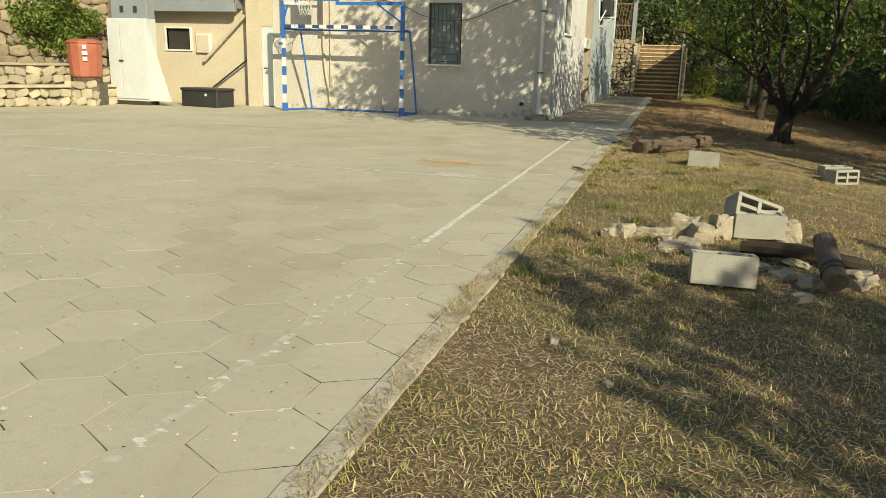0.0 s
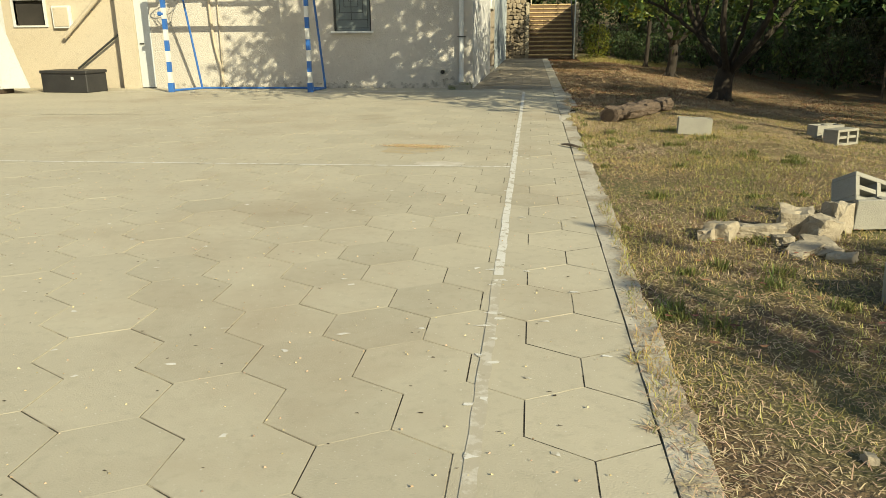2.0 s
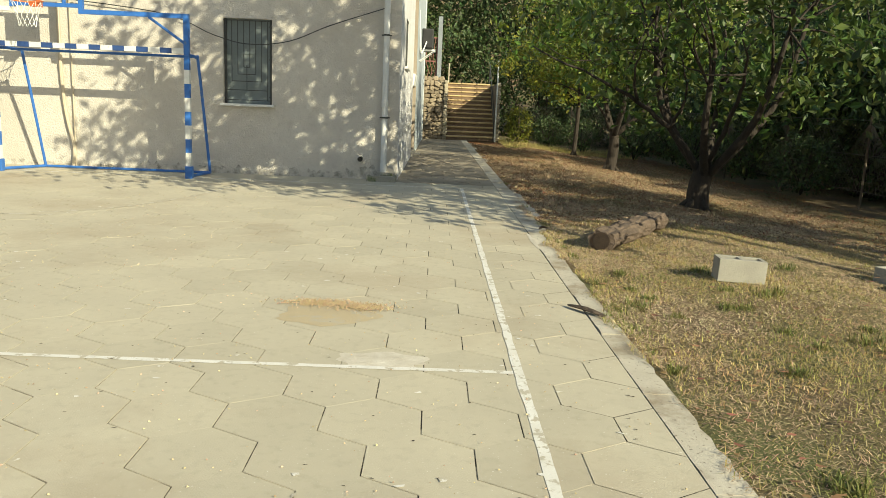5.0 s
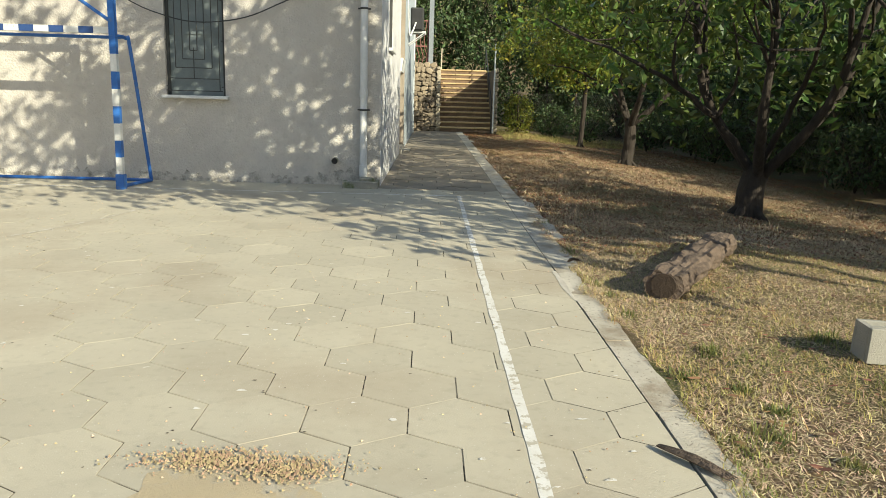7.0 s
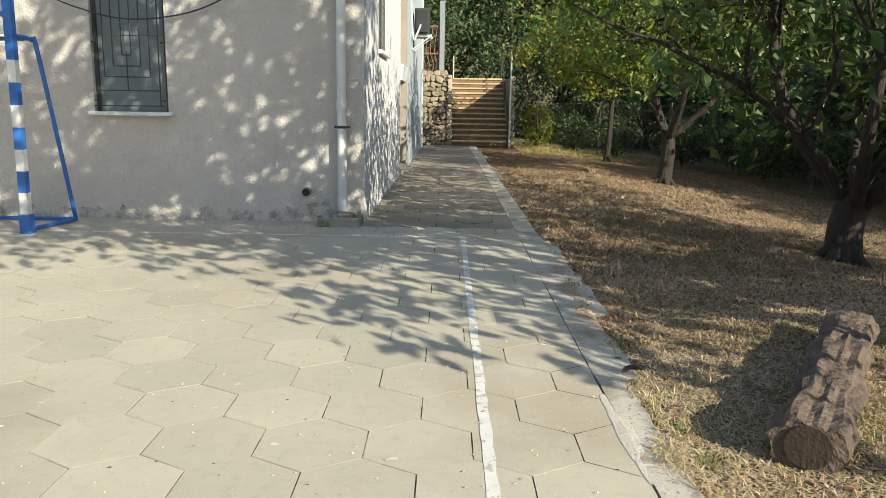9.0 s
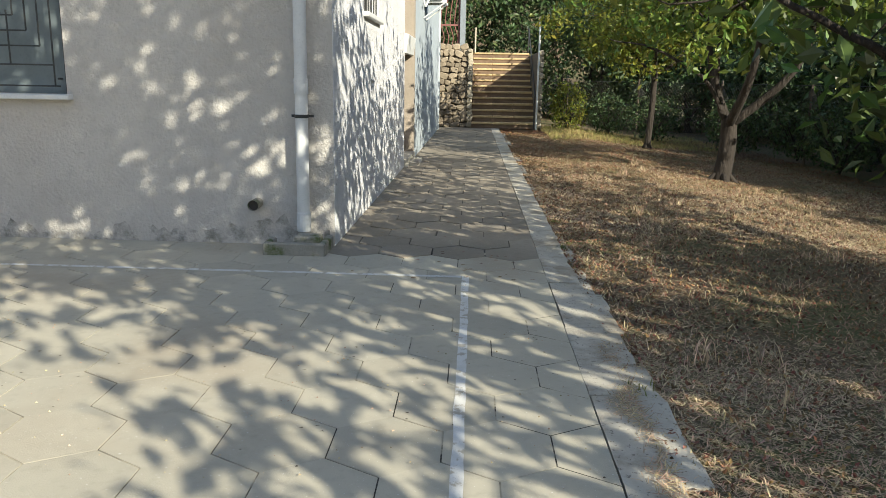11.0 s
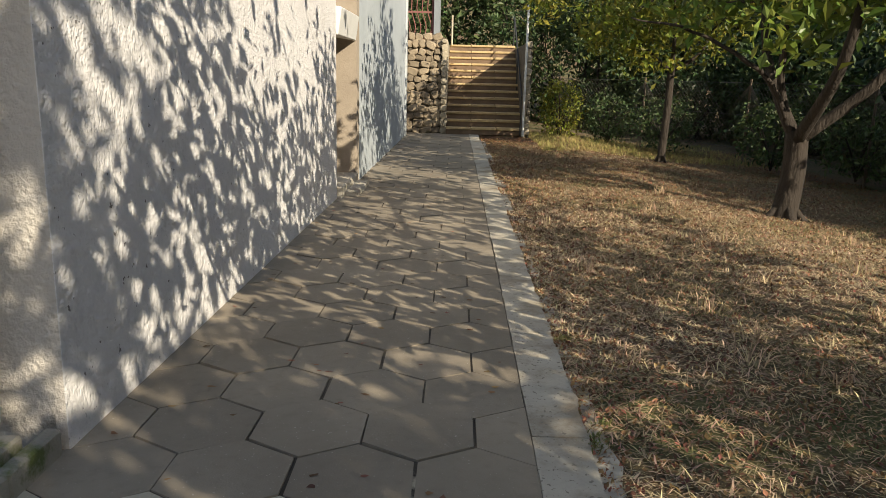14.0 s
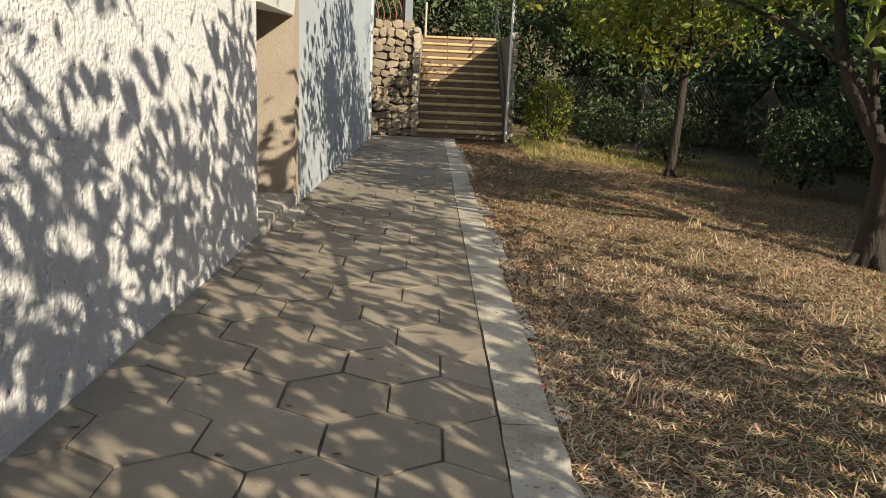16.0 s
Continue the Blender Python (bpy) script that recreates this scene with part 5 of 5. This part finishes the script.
def tufts(name, places, n, length, material, label, seed):
    """Clumps of blades that spread from one root."""
    rng = np.random.default_rng(seed)
    for x, y, r in places:
        z = max(ground_z(x, y), 0.0 if x < -0.76 else -9.0)
        az, el = rng.uniform(0, 2 * np.pi, n), np.clip(rng.normal(0.9, 0.35, n), 0.15, 1.5)
        ln = length * r * rng.uniform(0.4, 1.25, n)
        d = np.stack([np.cos(az) * np.cos(el), np.sin(az) * np.cos(el), np.sin(el)], 1)
        side_ = np.stack([-np.sin(az), np.cos(az), np.zeros(n)], 1) * 0.0028
        p = np.stack([x + rng.normal(size=n) * 0.035 * r, y + rng.normal(size=n) * 0.035 * r, np.full(n, z)], 1)
        mid = p + d * (ln * 0.55)[:, None]
        tip = p + d * ln[:, None] - np.array([0, 0, 1]) * (ln * 0.25)[:, None]
        tip[:, 2] = np.maximum(tip[:, 2], z + 0.003)
        v = np.stack([p - side_, p + side_, mid + side_, tip, mid - side_], 1).reshape(-1, 3)
        q = np.arange(n)[:, None] * 5
        f = np.concatenate([q + np.array(t) for t in ((0, 1, 2), (0, 2, 4), (4, 2, 3))], 1).reshape(-1, 3)
        tagged(new(name, raw_mesh(name, v, f, material)), label, "weed", "weeds", kind="stuff")


rw_ = random.Random(31)
M_WEED = surface("green_weed", (0.13, 0.17, 0.045), (0.22, 0.22, 0.07), 3, 0.7, 0, island=0.4, translucent=0.3)
tufts("weed_tuft", [(rw_.uniform(-0.78, 1.4), rw_.uniform(4.5, 12.5), rw_.uniform(0.7, 1.5)) for _ in range(46)], 90, 0.075, M_WEED, "small green weed tuft on the dry lawn", 301)
tufts("weed_tuft", [(rw_.uniform(-0.74, -0.60), rw_.uniform(7.0, 22), rw_.uniform(0.5, 1.1)) for _ in range(16)], 50, 0.08, M_WEED, "green weed tuft growing beside the kerb", 302)
tufts("straw_tuft", [(rw_.uniform(-0.5, 3.0), rw_.uniform(15.5, 27), rw_.uniform(0.7, 1.6)) for _ in range(40)], 40, 0.12, M_STRAW, "tuft of dry pale stalks under the trees", 303)
flakes("dry_leaves", 900, -0.75, 2.2, 5.0, 15.0, 0.018, M_LITTER, "brown dry leaves scattered over the lawn", 65)

# ---- hexagonal tiles, the nearest ones each on its own ----
def hexagon(half, z0, z1, gaps=(0.0032, 0.0036, 0.0002)):
    """A tile with vertical sides along y; gaps: the joint's half width on the three pairs of sides."""
    bm = bmesh.new()
    sides = [(math.radians(60 * k), half - gaps[k % 3]) for k in range(6)]
    corners = []
    for k in range(6):
        (a, p), (b, q) = sides[k], sides[(k + 1) % 6]
        det = math.sin(b - a)
        corners.append(((p * math.sin(b) - q * math.sin(a)) / det, (q * math.cos(a) - p * math.cos(b)) / det))
    rings = [[bm.verts.new((x, y, z)) for x, y in corners] for z in (z0, z1)]
    for k in range(6):
        bm.faces.new((rings[0][k], rings[0][(k + 1) % 6], rings[1][(k + 1) % 6], rings[1][k]))
    bm.faces.new(rings[1])
    bmesh.ops.recalc_face_normals(bm, faces=bm.faces)
    return bm


def mesh_of(name, bm, material):
    me = bpy.data.meshes.new(name)
    bm.to_mesh(me)
    bm.free()
    me.materials.append(material)
    return me


def hex_place(row, col):
    """Centre of a tile."""
    y = 10.475 + row * ROW
    x = -1.388 - HEX / 2 + col * HEX + (HEX / 2 if row % 2 else 0)
    return x, y


rh = random.Random(21)
TILE_ME = mesh_of("tile", hexagon(HEX / 2, -0.05, 0.0), M_TILE)
PATH_ME = mesh_of("path_tile", hexagon(HEX / 2, -0.05, 0.0, (0.0065, 0.0075, 0.0035)), M_PATHTILE_SHADED)
rest = []
single = 0
for row in range(-36, 23):
    for col in range(-34, 4):
        x, y = hex_place(row, col)
        if x > -0.95 - HEX / 2 or y > (18.78 if x > -2.9 else 19.05) or y < -3:
            continue
        m = (x, y, rh.uniform(-0.0008, 0.0008), rh.uniform(-0.0016, 0.0016), rh.uniform(-0.0016, 0.0016))
        if x > -4.25 and 3.0 < y < 18.7 and single < 300:
            o = new("tile", TILE_ME)
            o.parent = court
            o.matrix_basis = Matrix.LocRotScale(m[:3], Euler((m[3], m[4], 0)), None)
            single += 1
        else:
            rest.append(m)
tb = hexagon(HEX / 2, -0.05, 0.0)
tv = np.array([v.co[:] for v in tb.verts])
tq = np.array([[v.index for v in f.verts] for f in tb.faces if len(f.verts) == 4])
top = [f for f in tb.faces if len(f.verts) == 6][0]
ti = [v.index for v in top.verts]
tq = np.concatenate([tq, np.array([[ti[0], ti[1], ti[2], ti[3]], [ti[0], ti[3], ti[4], ti[5]]])])
tb.free()
av = np.concatenate([tv + np.array([m[0], m[1], m[2]]) + np.stack([0 * tv[:, 0], 0 * tv[:, 0], tv[:, 1] * m[3] - tv[:, 0] * m[4]], 1) for m in rest])
af = np.concatenate([tq + k * len(tv) for k in range(len(rest))])
ot = new("tiles_far", raw_mesh("tiles_far", av, af, M_TILE))
ot.parent = court
ot["kind"] = "stuff"
# cut tiles along the kerb
hb = bmesh.new()
for row in range(-36, 23):
    for col in range(0, 6):
        x, y = hex_place(row, col)
        if x > -0.95 - HEX / 2 and x - HEX / 2 < -0.97 and -3 < y < 18.78:
            r = HEX / 2 - 0.0028
            pts = [(x + r / math.cos(math.pi / 6) * math.sin(math.pi / 3 * k), y + r / math.cos(math.pi / 6) * math.cos(math.pi / 3 * k)) for k in range(6)]
            vs = [hb.verts.new((min(px, -0.948), py, -0.001)) for px, py in pts]
            fc = hb.faces.new(vs)
            fc.normal_update()
            if fc.normal.z < 0:
                fc.normal_flip()
cut = part("cut_tiles", hb, M_TILE, court)
cut["kind"] = "stuff"
for row in range(21, 68):
    for col in range(-4, 3):
        x, y = hex_place(row, col)
        x -= 0.002 * max(0.0, y - 19)
        lo, hi = -2.675 + 0.0087 * (y - 19.03), -0.948 - 0.002 * max(0.0, y - 19)
        if y < 18.78 or y > 35.6 or x + HEX / 2 < lo + 0.1 or x - HEX / 2 > hi - 0.06:
            continue
        if x + HEX / 2 > hi or x - HEX / 2 < lo - 0.02:
            r = HEX / 2 - 0.0035
            hb = bmesh.new()
            vs = [hb.verts.new((min(x + r / math.cos(math.pi / 6) * math.sin(math.pi / 3 * k), hi), y + r / math.cos(math.pi / 6) * math.cos(math.pi / 3 * k), rh.uniform(-0.002, 0.001))) for k in range(6)]
            fc = hb.faces.new(vs)
            fc.normal_update()
            if fc.normal.z < 0:
                fc.normal_flip()
            ex = bmesh.ops.extrude_face_region(hb, geom=[fc])
            bmesh.ops.translate(hb, verts=[v for v in ex["geom"] if isinstance(v, bmesh.types.BMVert)], vec=(0, 0, -0.04))
            bmesh.ops.recalc_face_normals(hb, faces=hb.faces)
            part("tile", hb, M_PATHTILE_SHADED, path_floor)
            continue
        o = new("tile", PATH_ME)
        o.parent = path_floor
        o.matrix_basis = Matrix.LocRotScale((x + rh.uniform(-0.004, 0.004), y + rh.uniform(-0.004, 0.004), rh.uniform(0.0, 0.006)),
                                            Euler((rh.uniform(-0.009, 0.009), rh.uniform(-0.009, 0.009), rh.uniform(-0.018, 0.018))), None)
